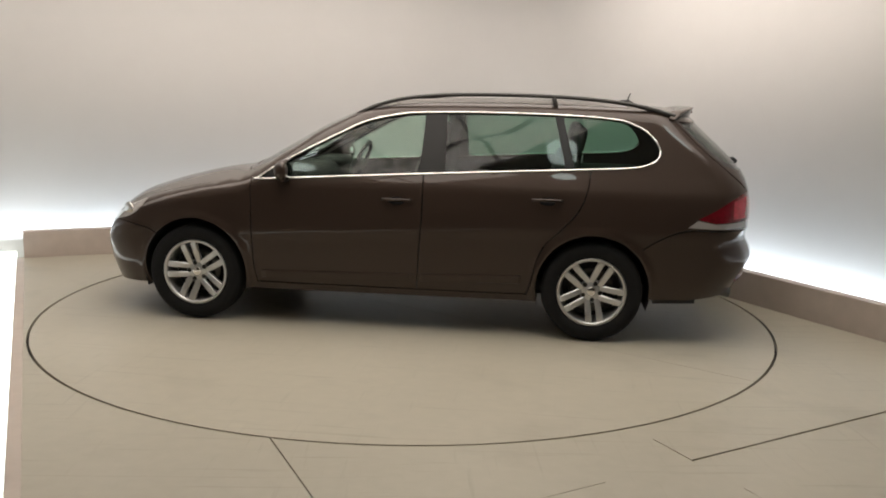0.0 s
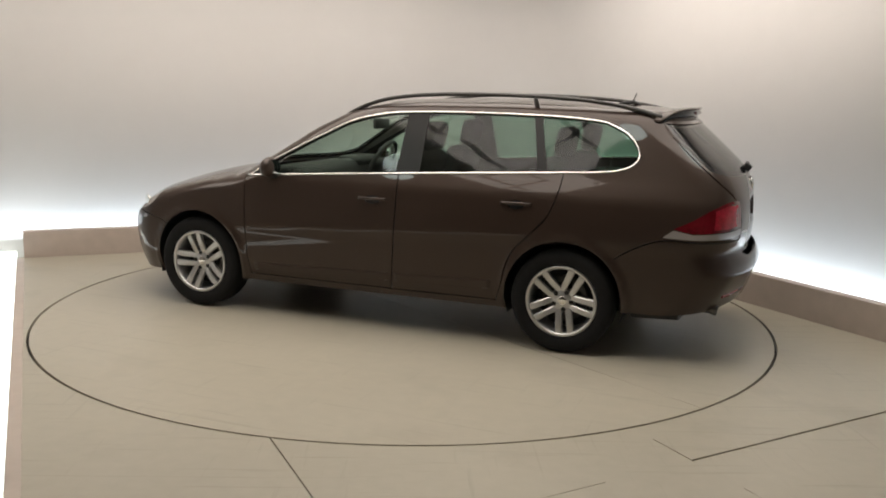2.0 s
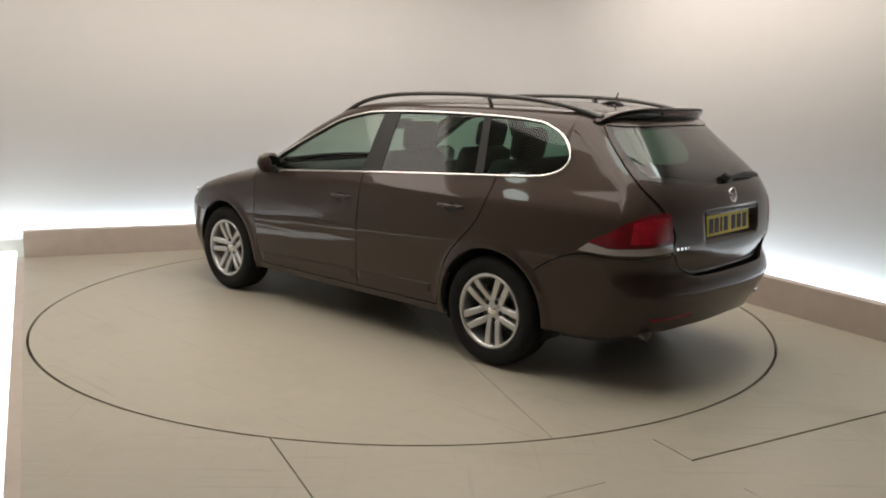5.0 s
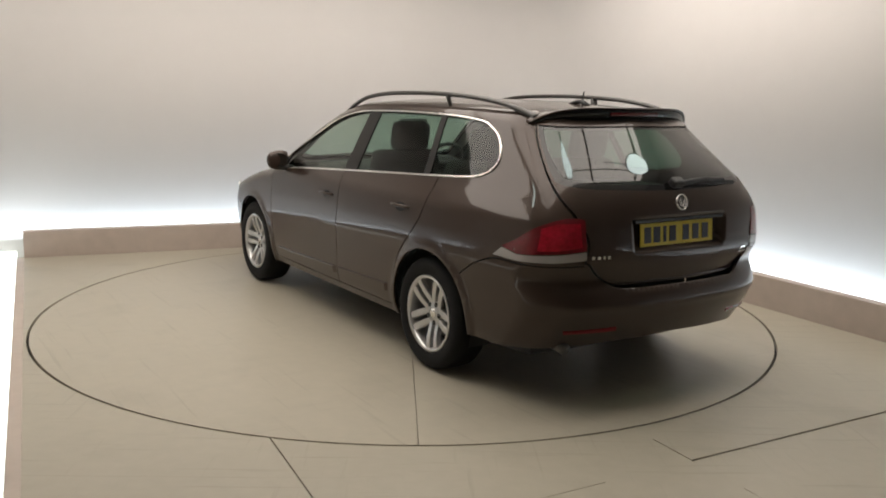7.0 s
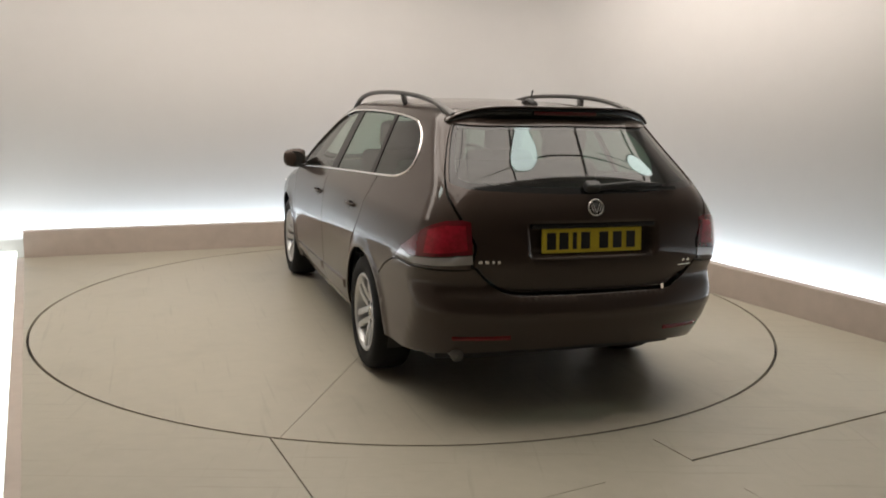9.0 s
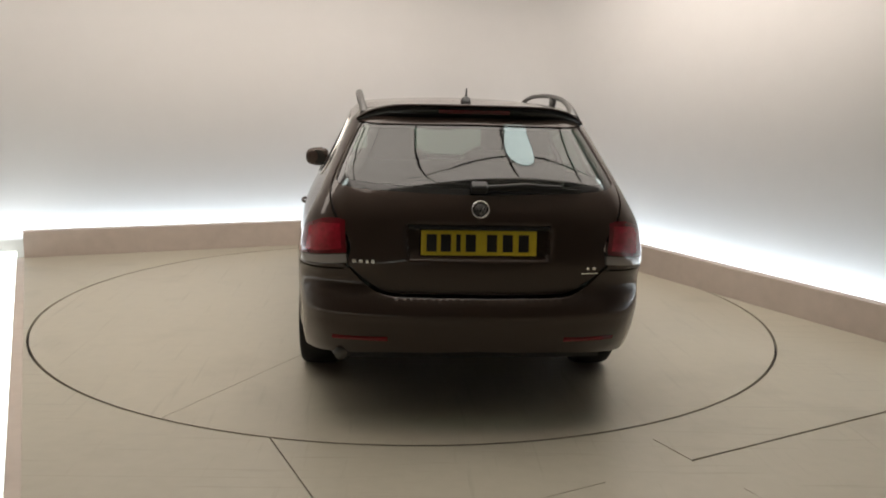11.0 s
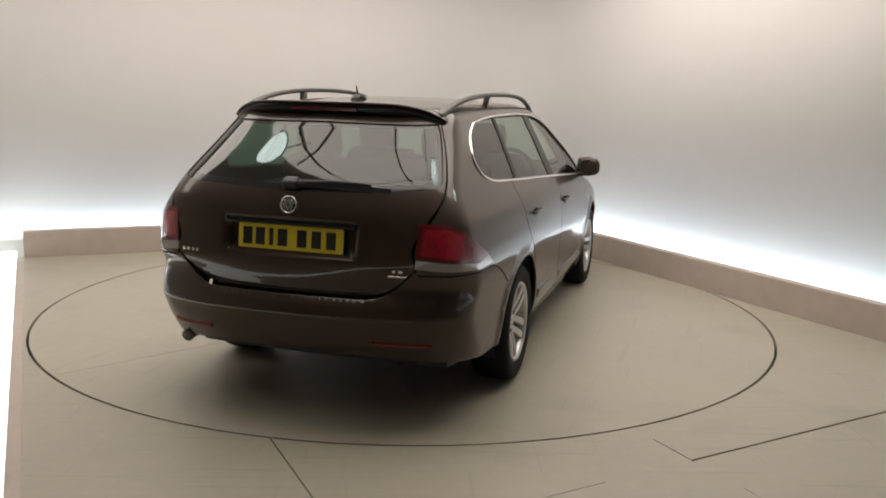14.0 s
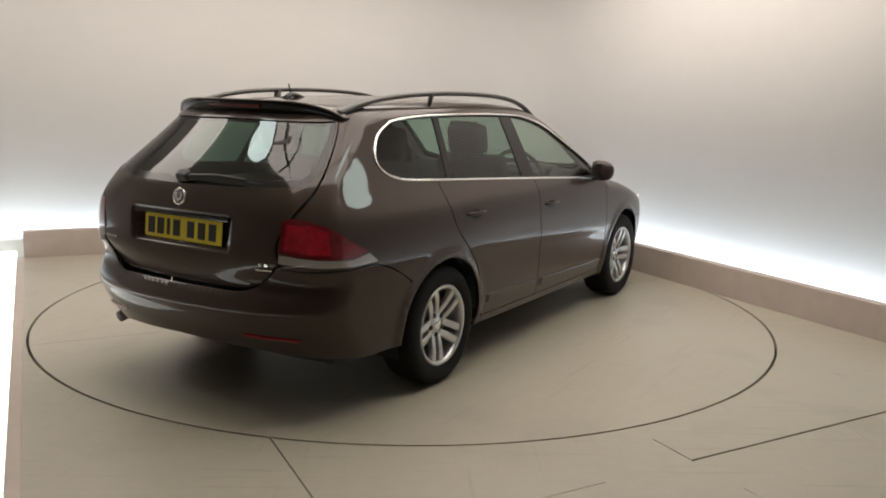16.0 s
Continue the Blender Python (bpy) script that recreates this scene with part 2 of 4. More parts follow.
LAMP_GLOW = glow("lamp_glow", (0.86, 1.0, 0.95), 8.0)
round_lamp(-1.50, -1.52, 2.62, (-0.9, -1.4, 0.8))
round_lamp(0.88, -1.86, 2.62, (0.8, -1.6, 0.8))
round_lamp(2.26, -1.28, 2.62, (1.5, -1.4, 0.8))

# edge of the platform: a pale rim board, a white light channel and its far lip
rim_a, rim_b = LEFT_END, EDGE_END
panel_a = rim_a - EDGE_DIR * 0.42
structure(mesh_ob("platform_rim", bevel(prism([rim_a, rim_b, rim_b + OUT_E * 0.060, rim_a + OUT_E * 0.060], -0.12, 0.004), 0.004), KERB), "pale board edging the platform", "trim")
structure(mesh_ob("light_panel", prism([panel_a + OUT_E * 0.062, rim_b + OUT_E * 0.062, rim_b + OUT_E * 0.30, panel_a + OUT_E * 0.30], -0.12, -0.01), glow("edge_light", (0.93, 1.0, 0.95), 1.6)), "white light panel along the platform edge", "light panel")


# ---- the car: a smooth body surface, cut into panels ----
def profile(points, sigma):
    """A smooth curve through rough support points."""
    xs, ys = zip(*sorted(points))
    step = 0.004
    g = np.arange(xs[0] - 0.4, xs[-1] + 0.4, step)
    v = np.interp(g, xs, ys)
    lo, hi = (ys[1] - ys[0]) / (xs[1] - xs[0]), (ys[-1] - ys[-2]) / (xs[-1] - xs[-2])
    v = np.where(g < xs[0], ys[0] + lo * (g - xs[0]), v)
    v = np.where(g > xs[-1], ys[-1] + hi * (g - xs[-1]), v)
    k = np.exp(-0.5 * (np.arange(-3 * sigma, 3 * sigma + step, step) / sigma) ** 2)
    k /= k.sum()
    n = len(k) // 2
    v = np.convolve(np.pad(v, n, mode="reflect", reflect_type="odd"), k, "valid")[: len(g)]
    return lambda q: np.interp(q, g, v)


# half width by height, and its narrowing along the car
WIDTH = profile([(0.1, 0.76), (0.2, 0.815), (0.28, 0.848), (0.36, 0.864), (0.5, 0.874), (0.598, 0.8795), (0.632, 0.886), (0.66, 0.8865), (0.78, 0.880), (0.90, 0.867), (0.935, 0.860),
                 (1.0, 0.828), (1.04, 0.806), (1.1, 0.777), (1.25, 0.702), (1.4, 0.622), (1.5, 0.57), (1.6, 0.52)], 0.014)
TAPER = profile([(-2.5, 0.85), (-2.2, 0.905), (-1.9, 0.947), (-1.6, 0.975), (-1.2, 0.994), (-0.6, 1.0), (0.4, 1.0), (1.0, 0.993), (1.5, 0.975), (1.9, 0.93), (2.2, 0.86)], 0.12)
TAPER_HIGH = profile([(-2.5, 0.83), (-2.0, 0.895), (-1.5, 0.955), (-1.0, 0.99), (-0.4, 1.0), (0.3, 0.995), (0.8, 0.985), (1.4, 0.98)], 0.15)
# top line along the car
TOP = profile([(2.4, 0.30), (2.2, 0.52), (2.08, 0.68), (1.9, 0.79), (1.65, 0.873), (1.4, 0.935), (1.12, 0.980), (1.02, 1.028), (0.56, 1.295), (0.28, 1.415),
               (0.05, 1.463), (-0.3, 1.483), (-0.8, 1.490), (-1.3, 1.483), (-1.7, 1.462), (-2.1, 1.425), (-2.4, 1.39)], 0.045)
# rear face, by height: the bumper, and the tailgate set in from it
BUMPER = profile([(0.1, 2.10), (0.22, 2.20), (0.32, 2.280), (0.42, 2.318), (0.475, 2.333), (0.494, 2.336), (0.506, 2.352), (0.53, 2.358), (0.56, 2.352), (0.59, 2.342), (0.615, 2.327), (0.64, 2.314), (0.76, 2.303), (1.7, 2.30)], 0.007)
GATE = profile([(0.1, 2.28), (0.62, 2.284), (0.70, 2.301), (0.80, 2.304), (0.93, 2.293), (1.0, 2.279), (1.05, 2.260), (1.085, 2.242), (1.12, 2.216), (1.16, 2.178), (1.22, 2.115), (1.38, 1.938), (1.5, 1.83), (1.7, 1.66)], 0.018)
NOSE = profile([(0.0, 1.95), (0.2, 2.08), (0.35, 2.14), (0.5, 2.165), (0.62, 2.15), (0.7, 2.11), (0.8, 2.02), (1.0, 1.8)], 0.03)
AXLE_F, AXLE_R, WHEEL_R = 1.289, -1.289, 0.316


def rounded(a, b, r):
    return np.where((a > -r) & (b > -r), np.hypot(np.maximum(a + r, 0), np.maximum(b + r, 0)) - r, np.maximum(a, b))


def ease(v):
    v = np.clip(v, 0, 1)
    return v * v * (3 - 2 * v)


def gate_edge(y):
    """Height of the tailgate's lower edge."""
    return 0.621 + 0.125 * np.clip((y - 0.36) / 0.22, 0, 1) ** 2.2


def sheet(x, y, z):
    """Below zero inside the body, above it outside."""
    y = np.abs(y)
    k = ease((z - 0.70) / 0.6)
    # the waist crease climbs rearwards
    zc = z + 0.045 * np.clip(x, -1.0, 1.0) * ease((z - 0.30) / 0.25) * ease((0.92 - z) / 0.2)
    w = WIDTH(zc) * (TAPER(x) * (1 - k) + TAPER_HIGH(x) * k)
    for ax in (AXLE_F, AXLE_R):
        d = np.hypot(x - ax, z - WHEEL_R)
        w = w + 0.013 * np.exp(-(((d - 0.365) / 0.030) ** 2)) * (z > 0.1)
    side = y - w
    q = x + 0.19 * y * y * ease((x + 0.4) / 1.1)
    top = (z - TOP(q) + 0.09 * y * y) / np.where(x > 0.0, 1.06, 1.0)
    k2 = ease((z - 0.9) / 0.5)
    # the tailgate's lower edge curves up towards the lamps
    lower = gate_edge(y)
    low = 1 / (1 + np.exp(np.clip((z - lower) / 0.0015, -60, 60)))
    niche = 0.055 * ease((0.338 - 0.10 * (0.94 - z) - y) / 0.014) * ease((0.944 - z) / 0.010) * ease((z - 0.772) / 0.05)
    bow = 0.060 + 0.25 * y * y + 0.26 * k2 + 0.09 * ease((0.76 - z) / 0.1) + 0.12 * ease((0.50 - z) / 0.26)
    tail = (-x - BUMPER(z) * low - GATE(z) * (1 - low) + niche + bow * y * y) * (1 - 0.2 * k2)
    nose = x - NOSE(z) + 0.42 * y * y
    body = rounded(side, tail, 0.115 + 0.03 * k2)
    body = rounded(body, top, 0.065)
    return rounded(body, nose, 0.16)


def normal_at(p):
    e = 0.002
    x, y, z = p[:, 0], p[:, 1], p[:, 2]
    g = np.stack([sheet(x + e, y, z) - sheet(x - e, y, z), sheet(x, y + e, z) - sheet(x, y - e, z), sheet(x, y, z + e) - sheet(x, y, z - e)], 1)
    return g / np.maximum(np.linalg.norm(g, axis=1, keepdims=True), 1e-9)


def shoot(o, d, reach):
    lo, hi = np.zeros(len(o)), np.full(len(o), reach)
    for _ in range(26):
        m = (lo + hi) / 2
        q = o + d * m[:, None]
        out = sheet(q[:, 0], q[:, 1], q[:, 2]) > 0
        hi, lo = np.where(out, m, hi), np.where(out, lo, m)
    return o + d * lo[:, None]


# the flank, unrolled: s runs rearwards along the side, round the corner on a fan, and across the tail
XR, YR, XF, YF, FAN = -1.70, 0.38, 1.55, 0.38, 0.48
S_R, S_F = -XR, -XF
ARC = FAN * math.pi / 2


def S(x, y=9.0):
    """Place along the unrolled flank of a point in plan."""
    if x < XR:
        if y < YR:
            return S_R + ARC + YR - y
        return S_R + FAN * math.atan2(XR - x, y - YR)
    if x > XF:
        if y < YF:
            return S_F - ARC - (YF - y)
        return S_F - FAN * math.atan2(x - XF, y - YF)
    return -x


def T(y):
    """Place on the unrolled flank of a point of the tail between the fans."""
    return S_R + ARC + YR - y


def flank(uv):
    s, z = uv[:, 0], uv[:, 1]
    o, d = np.zeros((len(s), 3)), np.zeros((len(s), 3))
    o[:, 2] = z
    o[:, 0] = np.clip(-s, XR, XF)
    a = np.clip((s - S_R) / FAN, 0, math.pi / 2) - np.clip((S_F - s) / FAN, 0, math.pi / 2)
    d[:, 0], d[:, 1] = -np.sin(a), np.cos(a)
    o[:, 1] = YR
    over = np.maximum(s - S_R - ARC, S_F - ARC - s)
    o[:, 1] = np.where(over > 0, YR - over, YR)
    return shoot(o, d, 1.2)


def crown(uv):
    o = np.zeros((len(uv), 3))
    o[:, :2] = uv
    o[:, 2] = np.where(uv[:, 0] > 1.5, 0.45, 0.6)
    d = np.zeros_like(o)
    d[:, 2] = 1
    return shoot(o, d, 1.2)


def smooth_line(points, n=8, closed=False):
    """Catmull-Rom through points."""
    p = [Vector(q) for q in points]
    out, m = [], len(p)
    for i in range(m if closed else m - 1):
        a, b, c, d = (p[(i + k) % m] if closed else p[min(max(i + k, 0), m - 1)] for k in (-1, 0, 1, 2))
        for j in range(n):
            t = j / n
            out.append(0.5 * (2 * b + (c - a) * t + (2 * a - 5 * b + 4 * c - d) * t * t + (3 * b - a - 3 * c + d) * t ** 3))
    if not closed:
        out.append(p[-1])
    return [tuple(q) for q in out]


def dense(points, step=0.03, closed=True):
    out = []
    m = len(points)
    for i in range(m if closed else m - 1):
        a, b = Vector(points[i]), Vector(points[(i + 1) % m])
        k = max(1, int((b - a).length / step))
        out += [tuple(a.lerp(b, j / k)) for j in range(k)]
    if not closed:
        out.append(tuple(points[-1]))
    return out


def inside(poly, q):
    """Which of the places q lie in the polygon."""
    poly = np.asarray(poly)
    x, y = q[:, 0], q[:, 1]
    hit = np.zeros(len(q), bool)
    x0, y0 = poly[-1]
    for x1, y1 in poly:
        if y0 != y1:
            cross = ((y1 > y) != (y0 > y)) & (x < (x0 - x1) * (y - y1) / (y0 - y1) + x1)
            hit ^= cross
        x0, y0 = x1, y1
    return hit


def ribbon(line, width):
    """A thin closed band round an open line."""
    v = [Vector(p) for p in line]
    l, r = [], []
    for i, p in enumerate(v):
        t = (v[min(i + 1, len(v) - 1)] - v[max(i - 1, 0)]).normalized()
        o = Vector((-t.y, t.x)) * width / 2
        l.append(tuple(p + o))
        r.append(tuple(p - o))
    return l + r[::-1]


def cut(outer, regions, lift, h=0.032):
    """Triangulates a domain along the outlines of its regions; the first region that holds a triangle gets it.
    Returns places, normals and, for each name, its triangles."""
    from mathutils.geometry import delaunay_2d_cdt
    pts, edges = [], []
    for poly in [outer] + [r for _, r in regions]:
        d = dense(poly)
        n = len(pts)
        pts += d
        edges += [(n + i, n + (i + 1) % len(d)) for i in range(len(d))]
    o = np.asarray(outer)
    g = np.stack(np.meshgrid(np.arange(o[:, 0].min() + h / 2, o[:, 0].max(), h), np.arange(o[:, 1].min() + h / 2, o[:, 1].max(), h)), -1).reshape(-1, 2)
    pts += [tuple(p) for p in g[inside(outer, g)]]
    vs, _, fs, *_ = delaunay_2d_cdt([Vector(p) for p in pts], edges, [], 0, 1e-5)
    uv = np.array([tuple(v) for v in vs])
    tri = np.array([f for f in fs])
    mid = uv[tri].mean(1)
    keep = inside(outer, mid)
    tri, mid = tri[keep], mid[keep]
    owner = np.full(len(tri), -1)
    for i, (_, poly) in enumerate(regions):
        owner = np.where((owner < 0) & inside(poly, mid), i, owner)
    co = lift(uv)
    no = normal_at(co)
    groups = {}
    for i, (name, _) in enumerate(regions):
        groups.setdefault(name, []).append(tri[owner == i])
    groups = {k: np.concatenate(v) for k, v in groups.items()}
    groups["rest"] = tri[owner < 0]
    return co, no, groups


def panel(name, co, no, tri, material, parent, mirror=False, fold=0.012, out=0.0, label=""):
    """One panel of the body: its outer skin with the body's own normals, and edges folded inwards."""
    used, inv = np.unique(tri, return_inverse=True)
    tri = inv.reshape(tri.shape)
    p, n = co[used] + no[used] * out, no[used].copy()
    if mirror:
        p, n = p * (1, -1, 1), n * (1, -1, 1)
    a, b, c = p[tri[:, 0]], p[tri[:, 1]], p[tri[:, 2]]
    flip = (np.cross(b - a, c - a) * n[tri[:, 0]]).sum(1) < 0
    tri = np.where(flip[:, None], tri[:, ::-1], tri)
    count = {}
    for f in tri.tolist():
        for i in range(3):
            e = (f[i], f[(i + 1) % 3])
            count[tuple(sorted(e))] = None if tuple(sorted(e)) in count else e
    rim = [e for e in count.values() if e]
    verts, norms, faces = p.tolist(), n.tolist(), tri.tolist()
    if fold:
        m = {}
        for e in rim:
            for i in e:
                if i not in m:
                    m[i] = len(verts)
                    verts += [p[i].tolist(), (p[i] - n[i] * fold).tolist()]
        for i, j in rim:
            faces.append([m[j], m[i], m[i] + 1, m[j] + 1])
    me = bpy.data.meshes.new(name)
    me.from_pydata(verts, [], faces)
    me.materials.append(material)
    me.polygons.foreach_set("use_smooth", [True] * len(me.polygons))
    me.update()
    k = len(tri)
    loops = np.zeros((len(me.loops), 3))
    li = np.zeros(len(me.loops), int)
    me.loops.foreach_get("vertex_index", li)
    nn = np.asarray(norms)
    loops[: 3 * k] = nn[li[: 3 * k]]
    me.normals_split_custom_set(loops.tolist())
    ob = new(name, me)
    ob.parent = parent
    return tagged(ob, label)


PAINT = mat("brown_metallic_paint", (0.0455, 0.0308, 0.0243), 0.36, 0.28, Coat_Weight=0.8, Coat_IOR=1.42, Coat_Roughness=0.03, Specular_IOR_Level=0.1)
TRIM = varied(mat("black_trim", (0.011, 0.011, 0.011), 0.5), 30, 0.15, 0.1)
GLOSSBLACK = mat("gloss_black", (0.012, 0.012, 0.013), 0.12)
PILLAR = mat("satin_black", (0.008, 0.008, 0.008), 0.35, 0.0, Specular_IOR_Level=0.25)
CHROME = mat("bright_chrome", (0.83, 0.82, 0.80), 0.14, 1.0)
RUBBER = varied(mat("tyre_rubber", (0.009, 0.009, 0.0095), 0.8, 0.0, Specular_IOR_Level=0.25), 25, 0.2, 0.3)
ALLOY = varied(mat("alloy", (0.56, 0.56, 0.56), 0.30, 0.75), 20, 0.04)
RAIL = mat("black_rail", (0.03, 0.027, 0.024), 0.35)
FABRIC = varied(mat("seat_fabric", (0.030, 0.030, 0.032), 0.9), 40, 0.25, 0.3)
DASH = varied(mat("dashboard_plastic", (0.022, 0.022, 0.024), 0.6), 40, 0.2, 0.2)
LINER = mat("cabin_roof_lining", (0.42, 0.40, 0.37), 0.9)
LAMP_RED = varied(mat("red_lamp_glass", (0.15, 0.005, 0.012), 0.10, 0.0, Coat_Weight=1.0), 9, 0.45, 0.0, 40)
LAMP_CORE = varied(mat("red_lens", (0.36, 0.010, 0.026), 0.14, 0.0, Coat_Weight=1.0), 16, 0.5, 0.6, 60)
REFLECT_RED = mat("red_reflector", (0.16, 0.006, 0.010), 0.2)
LAMP_CLEAR = mat("clear_lamp_glass", (0.32, 0.30, 0.29), 0.08, 0.0, Coat_Weight=1.0)
PLATE_Y = varied(mat("plate_yellow", (0.66, 0.52, 0.035), 0.35), 30, 0.05)
INK = mat("plate_black", (0.012, 0.012, 0.012), 0.4)
STEEL = mat("brake_steel", (0.14, 0.135, 0.13), 0.4, 0.9)


def glass(name, tint, base=0.06, gloss=0.0):
    m = bpy.data.materials.new(name)
    m.use_nodes = True
    nt = m.node_tree
    nt.nodes.remove(nt.nodes["Principled BSDF"])
    out = nt.nodes["Material Output"]
    t = nt.nodes.new("ShaderNodeBsdfTransparent")
    t.inputs[0].default_value = (*tint, 1)
    g = nt.nodes.new("ShaderNodeBsdfGlossy")
    g.inputs["Roughness"].default_value = gloss
    w = nt.nodes.new("ShaderNodeLayerWeight")
    w.inputs["Blend"].default_value = 0.5
    k = nt.nodes.new("ShaderNodeMath")
    k.operation = "POWER"
    k.inputs[1].default_value = 4.3
    nt.links.new(w.outputs["Facing"], k.inputs[0])
    f = nt.nodes.new("ShaderNodeMapRange")
    f.inputs["To Min"].default_value, f.inputs["To Max"].default_value = base, 0.95
    nt.links.new(k.outputs[0], f.inputs[0])
    x = nt.nodes.new("ShaderNodeMixShader")
    nt.links.new(f.outputs[0], x.inputs[0])
    nt.links.new(t.outputs[0], x.inputs[1])
    nt.links.new(g.outputs[0], x.inputs[2])
    nt.links.new(x.outputs[0], out.inputs[0])
    return m


GLASS = glass("green_tinted_glass", (0.60, 0.73, 0.65), 0.035)
GLASS_DARK = glass("dark_tinted_glass", (0.36, 0.52, 0.44), 0.035)
GLASS_REAR = glass("rear_window_glass", (0.19, 0.27, 0.23), 0.072)
GLASS_SCREEN = glass("windscreen_glass", (0.80, 0.87, 0.82))

car = tagged(new("estate_car"), "dark brown metallic estate car parked on the turntable", "car")

# outlines on the flank, in places along it and heights
S_END, S_BEGIN = T(0.0), S(2.2, 0.0)
belt_top = smooth_line([(S_BEGIN, 0.60), (S_F - ARC, 0.62), (S(1.95, 0.62), 0.66), (S(1.8, 0.8), 0.735), (S(1.6, 0.8), 0.80), (-1.4, 0.855), (-1.15, 0.915), (-0.97, 0.972), (-0.82, 1.035),
                        (-0.612, 1.146), (-0.377, 1.268), (-0.186, 1.358), (0.0, 1.404), (0.2, 1.420), (0.6, 1.430), (1.1, 1.426), (1.5, 1.404), (S_R, 1.385),
                        (S_R + ARC * 0.5, 1.372), (S_R + ARC, 1.37), (S_END, 1.375)], 6)


def arch(ax, r=0.352, n=28):
    """The wheel opening: a round top on two sides that drop to the sill."""
    pts = [(-ax + r * math.cos(a), WHEEL_R + 0.012 + r * math.sin(a)) for a in np.linspace(math.pi + 0.35, -0.35, n)]
    return [(pts[0][0] - 0.005, 0.1)] + pts + [(pts[-1][0] + 0.005, 0.1)]


low = [(S_BEGIN, 0.22), (S(1.9, 0.7), 0.21), (-1.6, 0.225), (-0.95, 0.225), (0.93, 0.235), (1.60, 0.285), (1.85, 0.285), (S_R + ARC * 0.5, 0.30), (S_R + ARC, 0.345), (S_END, 0.36)]
flank_outer = belt_top + low[::-1]

# glass openings: the waist line climbs rearwards
WAIST = [(-0.868, 0.945), (-0.5, 0.968), (0.0, 1.000), (0.213, 1.013), (0.7, 1.042), (1.244, 1.072)]
DLO = smooth_line([(-0.868, 0.945), (-0.5, 0.968), (0.0, 1.000), (0.7, 1.042), (1.244, 1.072), (1.45, 1.084), (1.56, 1.098), (1.640, 1.130), (1.672, 1.180), (1.650, 1.240), (1.590, 1.305),
                   (1.500, 1.350), (1.40, 1.376), (1.1, 1.395), (0.6, 1.400), (0.2, 1.390), (0.03, 1.375), (-0.186, 1.325), (-0.377, 1.232), (-0.612, 1.108), (-0.79, 1.000), (-0.852, 0.955)], 5, True)


# black pillars between the panes lean with the doors
PILLAR_B = [(0.17, 0.9), (0.335, 0.9), (0.345, 1.05), (0.325, 1.6), (0.20, 1.6), (0.185, 1.05)]
PILLAR_C = [(1.075, 0.9), (1.155, 0.9), (1.150, 1.08), (1.075, 1.36), (1.06, 1.6), (0.99, 1.6), (1.02, 1.38), (1.09, 1.08)]
SAIL = [(-1.0, 0.9), (-0.70, 0.9), (-0.70, 1.3), (-1.0, 1.3)]

GAPW = 0.007
gap_front = smooth_line([(-0.905, 0.955), (-0.900, 0.80), (-0.893, 0.55), (-0.885, 0.40), (-0.865, 0.27)], 5)
gap_mid = smooth_line([(0.213, 1.013), (0.215, 0.80), (0.200, 0.55), (0.185, 0.27)], 5)
gap_rear = smooth_line([(1.250, 1.065), (1.235, 0.95), (1.185, 0.82), (1.08, 0.70), (0.985, 0.60), (0.935, 0.48), (0.915, 0.38), (0.880, 0.275)], 5)
gap_sill = [(-0.875, 0.275), (0.19, 0.278), (0.885, 0.282)]
FRONT_DOOR = gap_front + [(0.185, 0.277)] + gap_mid[::-1] + WAIST[3::-1] + [(-0.9, 0.945)]
REAR_DOOR = gap_mid + [(0.88, 0.281)] + gap_rear[::-1] + WAIST[:2:-1]
SILL = gap_sill + [(0.90, 0.2), (-0.90, 0.19)]

# tail lamp: a pointed red wedge round the corner over a clear strip
lamp_red = smooth_line([(S(-1.90, 0.82), 0.797), (S(-2.0, 0.81), 0.845), (S(-2.1, 0.79), 0.905), (S(-2.17, 0.70), 0.950), (S(-2.21, 0.63), 0.959)], 5) + \
    [(S(-2.215, 0.592), 0.950), (S(-2.235, 0.588), 0.808), (S(-2.15, 0.72), 0.790), (S(-2.0, 0.80), 0.775)]
lamp_clear = [(S(-1.845, 0.83), 0.745), (S(-1.90, 0.82), 0.790), (S(-2.0, 0.80), 0.770), (S(-2.15, 0.72), 0.784), (S(-2.235, 0.588), 0.802), (S(-2.24, 0.586), 0.762), (S(-2.15, 0.72), 0.748), (S(-2.0, 0.80), 0.740)]

lamp_core = [(S(-2.10, 0.765), 0.80), (S(-2.11, 0.755), 0.905), (S(-2.16, 0.70), 0.932), (S(-2.205, 0.612), 0.936), (S(-2.225, 0.607), 0.824), (S(-2.16, 0.70), 0.806)]

# tailgate seam and its glass
def gate_foot():
    """The seam between tailgate and bumper, from below the lamp to the middle."""
    s = np.linspace(S(-2.25, 0.578) - 0.012, S_END, 40)
    z = np.full(40, 0.70)
    for _ in range(30):
        z = 0.5 * z + 0.5 * gate_edge(flank(np.stack([s, z], 1))[:, 1])
    return list(zip(s.tolist(), z.tolist()))


foot = gate_foot()
tail_seam = smooth_line([(S(-1.79, 0.598), 1.40), (S(-1.92, 0.640), 1.25), (S(-2.05, 0.676), 1.13), (S(-2.12, 0.676), 1.06), (S(-2.19, 0.630), 0.965), (S(-2.24, 0.580), 0.85), (foot[0][0], foot[0][1] + 0.03)], 5)[:-1] + foot
bumper_seam = smooth_line([(1.585, 0.60), (1.70, 0.672), (S(-1.845, 0.83), 0.727), (S(-2.0, 0.80), 0.728), (S(-2.15, 0.72), 0.728), (S(-2.25, 0.60), 0.735)], 5)
TAILGATE = tail_seam + [(S_END + 0.1, 0.621), (S_END + 0.1, 1.5), (S(-1.79, 0.598), 1.5)]
